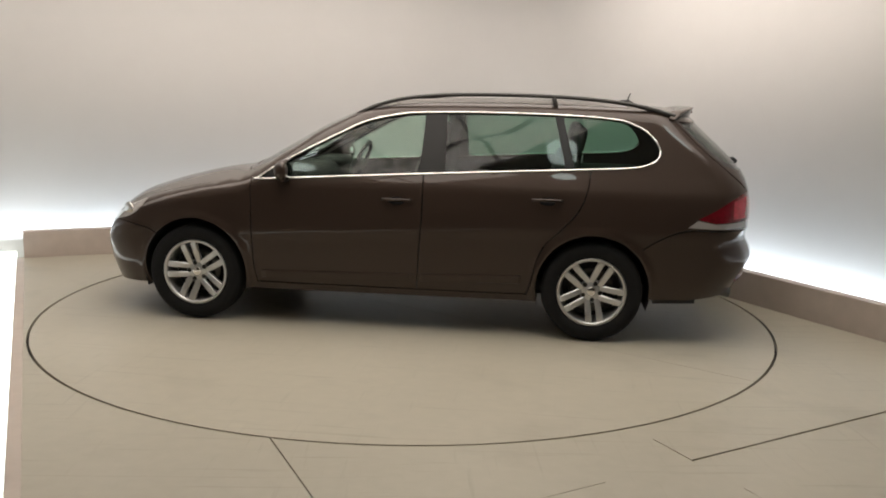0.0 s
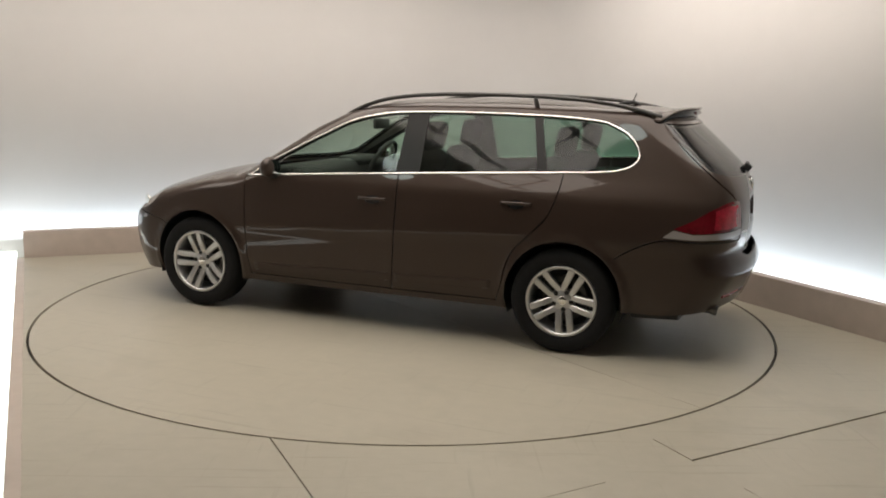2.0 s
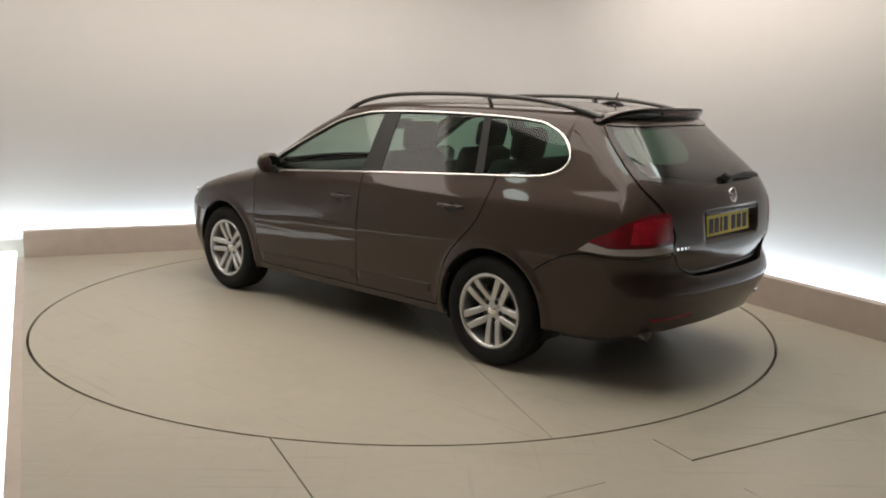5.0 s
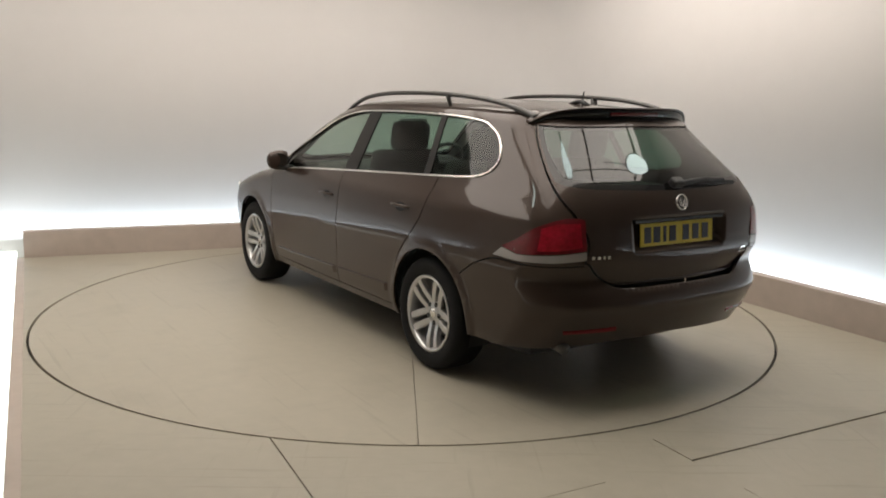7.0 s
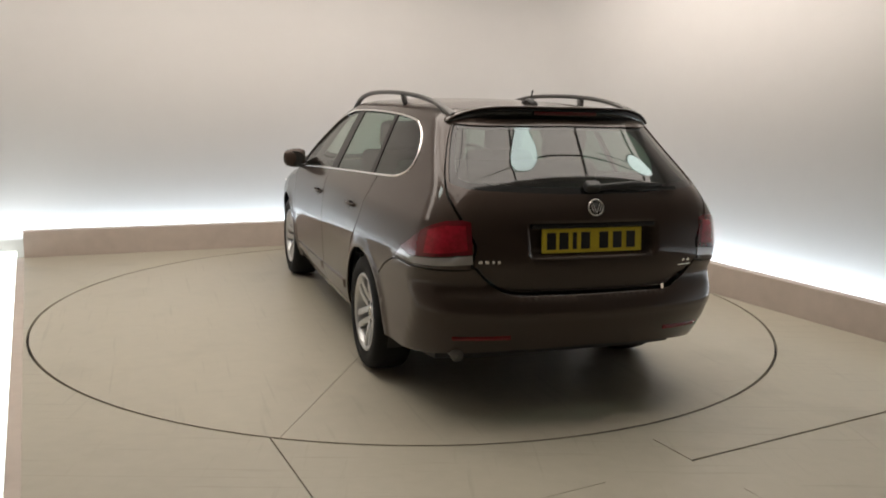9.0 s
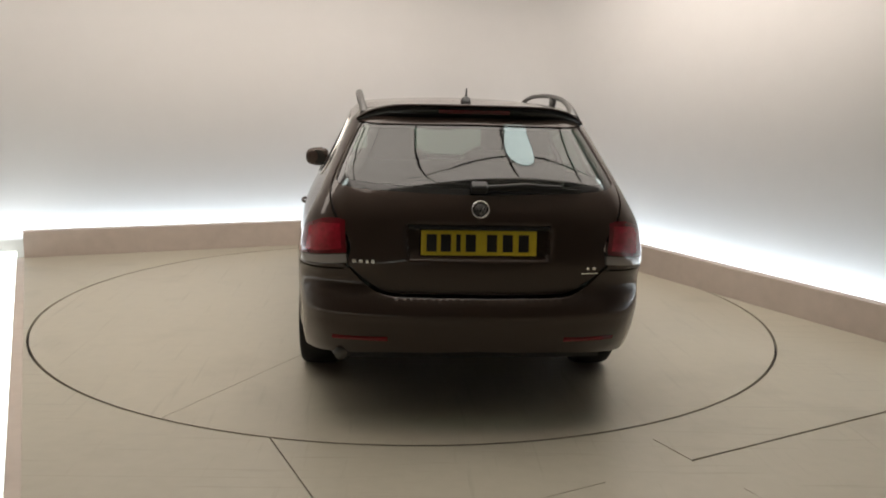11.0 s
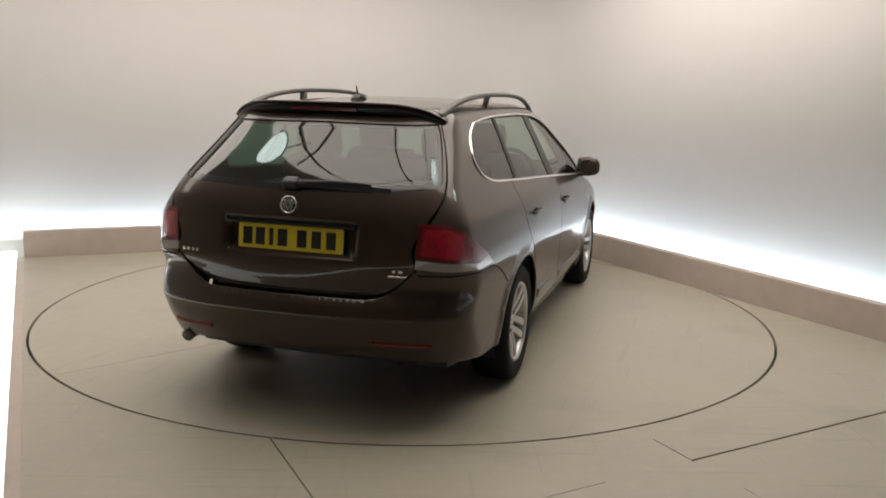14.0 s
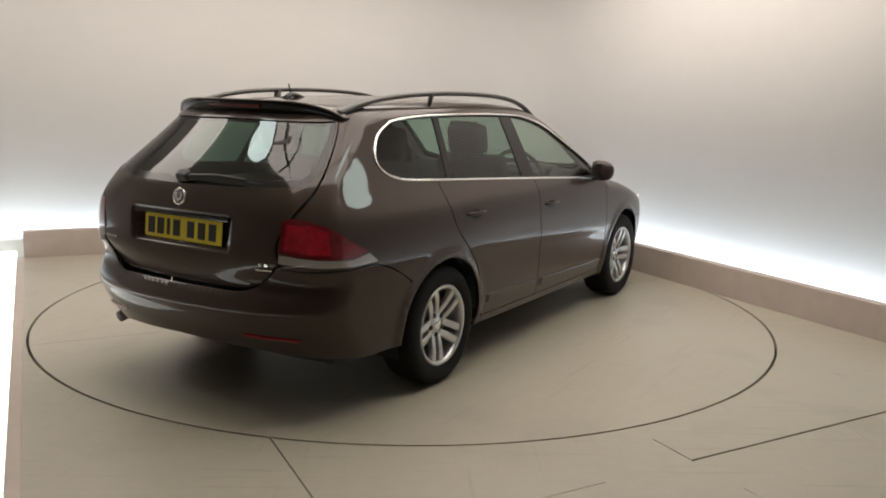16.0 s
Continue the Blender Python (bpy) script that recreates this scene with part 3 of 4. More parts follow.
REAR_BUMPER = bumper_seam + foot + [(S_END + 0.1, 0.621), (S_END + 0.1, 0.2), (1.2, 0.2), (1.2, 0.55)]
rear_glass = smooth_line([(S(-1.80, 0.580), 1.395), (S(-1.93, 0.622), 1.25), (S(-2.05, 0.656), 1.145), (S(-2.085, 0.650), 1.112), (S(-2.16, 0.56), 1.090), (T(0.36), 1.081), (T(0.15), 1.074), (S_END, 1.072)], 5)
REAR_GLASS = rear_glass + [(S_END + 0.1, 1.072), (S_END + 0.1, 1.5), (S(-1.80, 0.580), 1.5)]

rear_clear = smooth_line([(S(-1.83, 0.560), 1.385), (S(-1.95, 0.596), 1.25), (S(-2.05, 0.615), 1.165), (S(-2.09, 0.596), 1.132), (S(-2.14, 0.51), 1.119), (T(0.36), 1.110), (T(0.15), 1.104), (S_END, 1.102)], 5)
REAR_CLEAR = rear_clear + [(S_END + 0.1, 1.102), (S_END + 0.1, 1.5), (S(-1.83, 0.560), 1.5)]

# number plate niche: its edge and its floor
def niche_line(inset):
    return [(T(0.338 - inset), 0.944 - 0.6 * inset), (T(0.338 - inset) + 0.017, 0.772 + inset), (S_END + 0.1, 0.772 + inset), (S_END + 0.1, 0.944 - 0.6 * inset)]


# nose
gap_bonnet_bumper = [(S_BEGIN - 0.1, 0.585), (S_F - ARC, 0.60), (S(1.93, 0.66), 0.625), (S(1.80, 0.78), 0.64), (-1.62, 0.60), (-1.5, 0.55)]
FRONT_BUMPER = gap_bonnet_bumper + [(-1.4, 0.15), (S_BEGIN - 0.1, 0.15)]
HEADLAMP = smooth_line([(S(1.64, 0.8), 0.790), (S(1.74, 0.8), 0.752), (S(1.93, 0.66), 0.668), (S_F - ARC, 0.63), (S_F - ARC, 0.595), (S(1.93, 0.66), 0.618), (S(1.83, 0.76), 0.64), (S(1.72, 0.8), 0.675), (S(1.655, 0.8), 0.73)], 5, True)

GRILLE = [(S(1.97, 0.62), 0.30), (S(1.97, 0.62), 0.47), (S_F - ARC, 0.49), (S_F - ARC, 0.28)]
regions = [("hole", arch(AXLE_F)), ("hole", arch(AXLE_R)), ("lamp_core", lamp_core), ("lamp_red", lamp_red), ("lamp_clear", lamp_clear), ("headlamp", HEADLAMP), ("grille", GRILLE)]
regions += [("hole", ribbon(s, 0.011 if s is tail_seam else GAPW)) for s in (gap_front, gap_mid, gap_rear, gap_sill, tail_seam, bumper_seam, gap_bonnet_bumper)]
regions += [("rear_clear", REAR_CLEAR), ("rear_glass", REAR_GLASS), ("tailgate", niche_line(0.016)), ("tailgate", niche_line(0.0)), ("tailgate", TAILGATE), ("rear_bumper", REAR_BUMPER), ("front_bumper", FRONT_BUMPER)]
regions += [("dlo", DLO), ("front_door", FRONT_DOOR), ("rear_door", REAR_DOOR), ("sill", SILL), ("pillar_b", PILLAR_B), ("pillar_c", PILLAR_C), ("sail", SAIL)]
co, no, groups = cut(flank_outer, regions, flank)


def split_dlo(tri):
    """The side glass, parted into three panes and the black pillars between them."""
    m = co[tri].mean(1)
    q = np.stack([-m[:, 0], m[:, 2]], 1)
    b, c, s = inside(PILLAR_B, q), inside(PILLAR_C, q), inside(SAIL, q)
    return {"pillar_b": tri[b], "pillar_c": tri[c], "pillar_a": tri[s], "pane_front": tri[~(b | c | s) & (q[:, 0] < 0.25)], "pane_rear": tri[~(b | c) & (q[:, 0] > 0.25) & (q[:, 0] < 1.09 - 0.28 * (q[:, 1] - 1.08))],
            "pane_quarter": tri[~(b | c) & (q[:, 0] >= 1.09 - 0.28 * (q[:, 1] - 1.08))]}


dlo = split_dlo(groups["dlo"])
body_rest = np.concatenate([groups[k] for k in ("rest", "pillar_b", "pillar_c", "sail")])
for mirror in (False, True):
    panel("body_side", co, no, body_rest, PAINT, car, mirror)
    for name in ("front_door", "rear_door", "sill"):
        panel(name, co, no, groups[name], PAINT, car, mirror)
    for key in ("pillar_b", "pillar_c", "pillar_a"):
        panel("pillar_cover", co, no, dlo[key], PILLAR, car, mirror, 0.01, -0.004, "gloss black pillar cover between side windows")
    panel("front_side_window", co, no, dlo["pane_front"], GLASS, car, mirror, 0, -0.008, "green-tinted front side window")
    panel("rear_side_window", co, no, dlo["pane_rear"], GLASS_DARK, car, mirror, 0, -0.008, "dark-tinted rear side window")
    panel("quarter_window", co, no, dlo["pane_quarter"], GLASS_DARK, car, mirror, 0, -0.008, "dark-tinted load-bay side window")
    lamp = panel("tail_lamp", co, no, groups["lamp_red"], LAMP_RED, car, mirror, 0.02, 0.003, "red tail lamp wrapped round the corner")
    panel("lamp_lens", co, no, groups["lamp_core"], LAMP_CORE, lamp, mirror, 0.02, 0.0025, "brighter red lens of the tail lamp")
    panel("clear_strip", co, no, groups["lamp_clear"], LAMP_CLEAR, lamp, mirror, 0.02, 0.002, "clear lower strip of the tail lamp")
    panel("side_grille", co, no, groups["grille"], TRIM, car, mirror, 0.02, -0.012, "black lower side grille")
    panel("headlamp", co, no, groups["headlamp"], LAMP_CLEAR, car, mirror, 0.02, 0.001, "clear swept-back headlamp")


def whole(tri):
    """Both halves of a part that spans the car's middle."""
    n = len(co)
    c2 = np.concatenate([co, co * (1, -1, 1)])
    n2 = np.concatenate([no, no * (1, -1, 1)])
    on = np.abs(co[:, 1]) < 1e-4
    other = tri + n
    other = np.where(on[tri], tri, other)
    return c2, n2, np.concatenate([tri, other])


for name, key, material, fold, out, label in (
        ("tailgate", "tailgate", PAINT, 0.012, 0, ""), ("rear_bumper", "rear_bumper", PAINT, 0.012, 0, ""), ("front_bumper", "front_bumper", PAINT, 0.012, 0, ""),
        ("rear_window", "rear_clear", GLASS_REAR, 0, -0.006, "dark-tinted curved rear window"), ("window_border", "rear_glass", GLOSSBLACK, 0, -0.006, "black printed border of the rear window")):
    c2, n2, t2 = whole(groups[key])
    ob = panel(name, c2, n2, t2, material, car, False, fold, out, label)
    if name == "tailgate":
        tailgate = ob
    if name == "rear_bumper":
        rear_bumper = ob

# bonnet, windscreen and roof, joined to the flank along its upper edge
edge = flank(np.array(belt_top))
half = [(p[0], p[1]) for p in edge]
half[0] = (half[0][0], 0.0)
half[-1] = (half[-1][0], 0.0)
crown_outer = half + [(x, -y) for x, y in half[-2:0:-1]]
ws_base = smooth_line([(1.045, 0.0), (1.025, 0.30), (0.965, 0.52), (0.90, 0.62), (0.835, 0.675)], 5)
ws_top = smooth_line([(0.075, 0.0), (0.055, 0.30), (0.015, 0.46), (-0.01, 0.515)], 5)


def both(line):
    return [(x, -y) for x, y in line[:0:-1]] + line


ws_poly = both(ws_base) + both(ws_top)[::-1]
ws_glass = both([(x - 0.02, y * 0.965) for x, y in ws_base]) + both([(x + 0.01, y * 0.97) for x, y in ws_top])[::-1]
bonnet_line = smooth_line([(1.095, 0.0), (1.075, 0.30), (1.01, 0.54), (0.94, 0.66), (0.98, 0.715), (1.15, 0.735), (1.4, 0.73), (1.6, 0.70), (1.8, 0.62), (1.93, 0.50), (2.02, 0.30), (2.05, 0.0)], 5)
BONNET = [(x, -y) for x, y in bonnet_line[::-1]][:-1] + bonnet_line
roof_end = smooth_line([(-1.795, 0.0), (-1.79, 0.30), (-1.765, 0.50), (-1.73, 0.62)], 4)
cco, cno, cg = cut(crown_outer, [("glass", ws_glass), ("frame", ws_poly), ("hole", ribbon(bonnet_line, 0.006)), ("hole", ribbon([(x, -y) for x, y in bonnet_line], 0.006)),
                                  ("hole", ribbon(both(roof_end), 0.006)), ("bonnet", BONNET), ("tail", both(roof_end) + [(-2.3, 0.8), (-2.3, -0.8)])], crown)
panel("roof", cco, cno, cg["rest"], PAINT, car)
panel("bonnet", cco, cno, cg["bonnet"], PAINT, car)
panel("windscreen", cco, cno, cg["glass"], GLASS_SCREEN, car, False, 0, -0.004, "green-tinted windscreen")
panel("screen_surround", cco, cno, cg["frame"], GLOSSBLACK, car, False, 0.01, -0.004)
panel("roof_end", cco, cno, cg["tail"], PAINT, tailgate)


# ---- tubes along lines ----
def tube(points, rx, rz=None, n=8, closed=False, up=(0, 0, 1), bm=None, taper=None):
    bm = bm or bmesh.new()
    rz = rz or rx
    pts = [Vector(p) for p in points]
    m = len(pts)
    rows = []
    for i, p in enumerate(pts):
        a = pts[(i - 1) % m] if closed or i else pts[0]
        b = pts[(i + 1) % m] if closed or i < m - 1 else pts[-1]
        t = (b - a).normalized()
        u = Vector(up[i] if isinstance(up, list) else up)
        s = t.cross(u).normalized()
        u = s.cross(t)
        k = taper(i / (m - 1)) if taper else 1
        rows.append([bm.verts.new(p + s * (rx * k * math.cos(2 * math.pi * j / n)) + u * (rz * k * math.sin(2 * math.pi * j / n))) for j in range(n)])
    for i in range(m if closed else m - 1):
        a, b = rows[i], rows[(i + 1) % m]
        for j in range(n):
            bm.faces.new((a[j], a[(j + 1) % n], b[(j + 1) % n], b[j]))
    if not closed:
        bm.faces.new(rows[0][::-1])
        bm.faces.new(rows[-1])
    bmesh.ops.recalc_face_normals(bm, faces=bm.faces)
    return bm


def mirrored(bm):
    bmesh.ops.scale(bm, vec=(1, -1, 1), verts=bm.verts)
    bmesh.ops.reverse_faces(bm, faces=bm.faces)
    return bm


# chrome round the side windows
line = dense(DLO, 0.03)
p3 = flank(np.array(line))
n3 = normal_at(p3)
for mirror in (False, True):
    bm = tube((p3 + n3 * 0.002).tolist(), 0.0075, 0.006, 6, True, n3.tolist())
    part("window_chrome", mirrored(bm) if mirror else bm, CHROME, car, "bright chrome strip round the side windows", True)


def on_flank(uv, out):
    q = flank(np.array(uv))
    return q + normal_at(q) * out


# rubbing strip low on each door
def strip_on(line, half, out):
    bm = bmesh.new()
    rows = []
    n = len(line) - 1
    for dz, o in ((-half - 0.006, -0.002), (-half, out * 0.75), (half - 0.005, out), (half, out * 0.85), (half + 0.004, -0.002)):
        q = np.array(flank(np.array([(s, z + dz) for s, z in line])))
        nn = normal_at(q)
        ease = np.array([min(1, (min(i, n - i) / n) * 26) for i in range(n + 1)])
        q = q + nn * (o * ease - 0.002 * (1 - ease))[:, None]
        rows.append([bm.verts.new(v) for v in q])
    for a, b in zip(rows, rows[1:]):
        for i in range(len(a) - 1):
            bm.faces.new((a[i], a[i + 1], b[i + 1], b[i]))
    bmesh.ops.recalc_face_normals(bm, faces=bm.faces)
    return bm


for mirror in (False, True):
    for a, b in ((-0.845, 0.180), (0.203, 0.855)):
        bm = strip_on([(a + (b - a) * i / 48, 0.333 + 0.028 * (a + (b - a) * i / 48 + 0.75)) for i in range(49)], 0.024, 0.012)
        part("rubbing_strip", mirrored(bm) if mirror else bm, PAINT, car)


# ---- wheels ----
def lathe(profile_pts, n=48, closed=False):
    """A ring about the y axis from (radius, y) pairs."""
    bm = bmesh.new()
    rows = [[bm.verts.new((r * math.cos(2 * math.pi * j / n), y, r * math.sin(2 * math.pi * j / n))) for j in range(n)] for r, y in profile_pts]
    m = len(rows)
    for i in range(m if closed else m - 1):
        a, b = rows[i], rows[(i + 1) % m]
        for j in range(n):
            bm.faces.new((a[j], a[(j + 1) % n], b[(j + 1) % n], b[j]))
    bmesh.ops.recalc_face_normals(bm, faces=bm.faces)
    return bm


def make_wheel():
    """A wheel facing +y, its outer face near y = 0.09."""
    rim = mesh_ob("wheel", lathe([(0.217, 0.094), (0.212, 0.101), (0.199, 0.097), (0.193, 0.080), (0.188, 0.04), (0.180, -0.06), (0.195, -0.095), (0.213, -0.098), (0.210, -0.09), (0.19, -0.06), (0.195, 0.04)], 64, True), ALLOY, car, True)
    tagged(rim, "silver alloy wheel with five twin spokes")
    t = [(0.209, 0.088), (0.228, 0.103), (0.268, 0.108), (0.290, 0.104), (0.303, 0.094), (0.311, 0.080), (0.3155, 0.05), (0.3165, 0.0), (0.3155, -0.05), (0.311, -0.08), (0.303, -0.094), (0.268, -0.106), (0.212, -0.09)]
    part("tyre", lathe(t, 72, True), RUBBER, rim, "black rubber road tyre", True)
    part("brake_disc", lathe([(0.07, 0.0), (0.14, 0.002), (0.142, -0.02), (0.07, -0.02)], 40, True), STEEL, rim, "dull steel brake disc", True)
    part("backing", lathe([(0.001, -0.045), (0.187, -0.045), (0.187, -0.055), (0.001, -0.055)], 40), TRIM, rim)
    for k in range(5):
        for side in (-1, 1):
            bm = bmesh.new()
            n = 8
            rows = []
            for i in range(n + 1):
                f = i / n
                r = 0.050 + f * 0.154
                off = side * (0.0290 + 0.008 * f)
                w = 0.0175 + 0.003 * f
                y = 0.058 + 0.030 * math.sin(f * math.pi * 0.55)
                rows.append([bm.verts.new((off + dx, yy, r)) for dx, yy in ((-w, y - 0.028), (-w, y - 0.004), (-w * 0.7, y), (w * 0.7, y), (w, y - 0.004), (w, y - 0.028))])
            for a, b in zip(rows, rows[1:]):
                for j in range(6):
                    bm.faces.new((a[j], a[(j + 1) % 6], b[(j + 1) % 6], b[j]))
            bm.faces.new(rows[0])
            bm.faces.new(rows[-1])
            bmesh.ops.recalc_face_normals(bm, faces=bm.faces)
            bm.transform(pose(0, 0, 0, 0, 72 * k + 12, 0))
            part("spoke", bm, ALLOY, rim)
    part("hub", lathe([(0.001, 0.064), (0.030, 0.064), (0.036, 0.060), (0.066, 0.058), (0.074, 0.052), (0.076, 0.02), (0.001, 0.02)], 40), ALLOY, rim, "", True)
    part("hub_cap", lathe([(0.001, 0.0685), (0.024, 0.068), (0.0275, 0.066), (0.028, 0.055)], 32), CHROME, rim, "round chrome hub cap", True)
    for k in range(5):
        bm = lathe([(0.001, 0.0625), (0.0125, 0.0625), (0.0140, 0.060), (0.0140, 0.05)], 12)
        bm.transform(pose(0, 0, 0, 0, 72 * k + 12, 0) @ pose(0, 0, 0.055))
        part("wheel_bolt", bm, TRIM, rim)
    return rim


FACE = 0.758
first = make_wheel()
first.matrix_basis = pose(AXLE_F, FACE, WHEEL_R, 0, 3, 0)
copy_thing(first, pose(AXLE_R, FACE, WHEEL_R, 0, 33, 0))
copy_thing(first, pose(AXLE_R, -FACE, WHEEL_R, 0, 15, 180))
copy_thing(first, pose(AXLE_F, -FACE, WHEEL_R, 0, 40, 180))

# dark wheel housings and floor pan under the car
for ax in (AXLE_F, AXLE_R):
    for side in (1, -1):
        bm = bmesh.new()
        rows = []
        for y in (0.845, 0.50):
            rows.append([bm.verts.new((ax + 0.362 * math.cos(a), side * (y - (0.02 if ax > 0 else 0.03)), WHEEL_R + 0.012 + 0.362 * math.sin(a))) for a in np.linspace(-0.35, math.pi + 0.35, 24)])
        for i in range(23):
            bm.faces.new((rows[0][i], rows[0][i + 1], rows[1][i + 1], rows[1][i]))
        bm.faces.new(rows[1])
        part("wheel_housing", bm, TRIM, car, "black plastic wheel housing", True)
pan = [(2.0, 0.45), (1.85, 0.68), (1.66, 0.72), (1.66, 0.5), (0.92, 0.5), (0.92, 0.77), (-0.90, 0.77), (-0.90, 0.5), (-1.68, 0.5), (-1.68, 0.72), (-1.95, 0.66), (-1.98, 0.45)]
part("floor_pan", prism(pan + [(x, -y) for x, y in pan[::-1]], 0.235, 0.30), TRIM, car, "black underside of the car")
bm = tube([(-1.9, 0.60, 0.315), (-2.12, 0.62, 0.318), (-2.165, 0.62, 0.308)], 0.030, None, 16)
part("exhaust_pipe", bm, STEEL, car, "short dull steel exhaust pipe", True)

# ---- door handles, mirrors, rails, aerial ----
for mirror in (False, True):
    for s, z in ((0.052, 0.850), (0.992, 0.882)):
        bm = bmesh.new()
        q = on_flank([(s - 0.095 + 0.19 * i / 10, z) for i in range(11)], 0.0)
        nn = normal_at(q)
        pts = [q[i] + nn[i] * (0.004 + 0.024 * math.sin(math.pi * min(1, max(0, (i - 0.2) / 9.6))) ** 0.5) for i in range(11)]
        bm = tube([p.tolist() for p in pts], 0.009, 0.006, 8, False, nn.tolist())
        handle = part("door_handle", mirrored(bm) if mirror else bm, PAINT, car, "", True)
        # flat black oval on the skin paints the shade of the handle's hollow
        cup = on_flank([(s + 0.052 * math.cos(a), z - 0.006 + 0.026 * math.sin(a)) for a in np.linspace(0, 2 * math.pi, 25)[:-1]], 0.0015)
        b2 = bmesh.new()
        b2.faces.new([b2.verts.new(v) for v in cup])
        part("handle_recess_shade", mirrored(b2) if mirror else b2, GLOSSBLACK, handle)


def mirror_shell():
    """A door mirror's rounded housing, from rings across the car."""
    bm = bmesh.new()
    rows = []
    n = 20
    for f, w, h, dx in ((0.0, 0.045, 0.040, 0.03), (0.06, 0.075, 0.064, 0.01), (0.3, 0.095, 0.078, 0.0), (0.6, 0.098, 0.077, -0.005), (0.85, 0.085, 0.064, -0.01), (0.97, 0.055, 0.042, -0.015), (1.0, 0.02, 0.016, -0.015)):
        y = 0.830 + 0.170 * f
        rows.append([bm.verts.new((0.668 + dx + w * 0.56 * math.cos(2 * math.pi * j / n) * (1.1 if math.cos(2 * math.pi * j / n) > 0 else 0.5), y, 1.010 + 0.9 * h * math.sin(2 * math.pi * j / n))) for j in range(n)])
    for a, b in zip(rows, rows[1:]):
        for j in range(n):
            bm.faces.new((a[j], a[(j + 1) % n], b[(j + 1) % n], b[j]))
    bm.faces.new(rows[0])
    bm.faces.new(rows[-1])
    bmesh.ops.recalc_face_normals(bm, faces=bm.faces)
    return bm


for mirror in (False, True):
    f = mirrored if mirror else (lambda b: b)
    shell = part("door_mirror", f(mirror_shell()), PAINT, car, "brown door mirror with black foot", True)
    part("mirror_foot", f(tube([(0.69, 0.79, 0.950), (0.685, 0.85, 0.953), (0.675, 0.91, 0.968)], 0.040, 0.022, 10)), TRIM, shell, "", True)
    g = bmesh.new()
    ring_pts = [(0.640 + 0.012 * math.cos(a), 0.918 + 0.070 * math.cos(a), 1.011 + 0.050 * math.sin(a)) for a in np.linspace(0, 2 * math.pi, 25)[:-1]]
    g.faces.new([g.verts.new(p) for p in ring_pts])
    ext = bmesh.ops.extrude_face_region(g, geom=g.faces[:])
    for v in (e for e in ext["geom"] if isinstance(e, bmesh.types.BMVert)):
        v.co.x += 0.02
    bmesh.ops.recalc_face_normals(g, faces=g.faces)
    part("mirror_glass", f(g), mat("mirror_silver", (0.45, 0.47, 0.48), 0.03, 1.0) if not mirror else bpy.data.materials["mirror_silver"], shell)

RAIL_LINE = smooth_line([(0.27, 0.552, 1.365), (0.13, 0.560, 1.430), (-0.06, 0.566, 1.478), (-0.35, 0.570, 1.506), (-0.8, 0.568, 1.514), (-1.2, 0.558, 1.502), (-1.45, 0.546, 1.478), (-1.62, 0.535, 1.446), (-1.76, 0.522, 1.405)], 6)
for mirror in (False, True):
    f = mirrored if mirror else (lambda b: b)
    rail = part("roof_rail", f(tube(RAIL_LINE, 0.017, 0.013, 10, taper=lambda q: 1.0 + 0.55 * max(0, (q - 0.80) / 0.2) + 0.25 * max(0, (0.12 - q) / 0.12))), RAIL, car, "dark raised roof rail", True)
    part("rail_post", f(tube([(-1.02, 0.548, 1.42), (-1.01, 0.560, 1.47), (-1.0, 0.564, 1.505)], 0.022, 0.012, 8)), RAIL, rail, "", True)
aerial = part("roof_aerial", tube([(-1.42, 0, 1.470), (-1.47, 0, 1.486), (-1.51, 0, 1.490), (-1.56, 0, 1.462)], 0.022, 0.014, 10), TRIM, car, "short black roof aerial", True)
part("aerial_mast", tube([(-1.50, 0, 1.48), (-1.525, 0, 1.545)], 0.006, None, 8, taper=lambda q: 1 - 0.4 * q), TRIM, aerial)


# ---- roof spoiler over the rear window ----
def spoiler_rows():
    for i in range(49):
        y = 0.564 * math.sin(math.pi * (i / 48 - 0.5))
        k = abs(y) / 0.564
        x0, x1 = -1.797 + 0.075 * k ** 3, -1.932 + 0.167 * k ** 3
        z1 = 1.464 - 0.076 * k ** 6
        z0 = min(float(TOP(np.array(x0))) - 0.09 * y * y, z1 + 0.006)
        yield y, k, x0, x1, z0, z1


def loft(rows):
    bm = bmesh.new()
    rows = [[bm.verts.new(p) for p in r] for r in rows]
    n = len(rows[0])
    for a, b in zip(rows, rows[1:]):
        for j in range(n):
            bm.faces.new((a[j], a[(j + 1) % n], b[(j + 1) % n], b[j]))
    bm.faces.new(rows[0])
    bm.faces.new(rows[-1])
    bmesh.ops.recalc_face_normals(bm, faces=bm.faces)
    return bm


top, under = [], []
for y, k, x0, x1, z0, z1 in spoiler_rows():
    top.append([(x0, y, z0 + 0.003), (x0 * 0.6 + x1 * 0.4, y, z0 * 0.55 + z1 * 0.45 + 0.004), (x1 + 0.012, y, z1 + 0.003), (x1, y, z1), (x1 + 0.003, y, z1 - 0.007), (x0, y, z0 - 0.02)])
    zb = 1.390 - 0.014 * k * k
    zm = max(zb + 0.002, z1 - 0.030)
    under.append([(x1 + 0.006, y, max(z1 - 0.0065, zb + 0.004)), (x1 + 0.014, y, zm), (x1 + 0.030, y, zb), (x0, y, zb), (x0, y, max(z0 - 0.021, zb + 0.003))])
wing = part("roof_spoiler", loft(top), PAINT, tailgate, "brown roof spoiler above the rear window", True)
part("spoiler_underside", loft(under), GLOSSBLACK, wing, "black underside of the spoiler", True)
brake = []
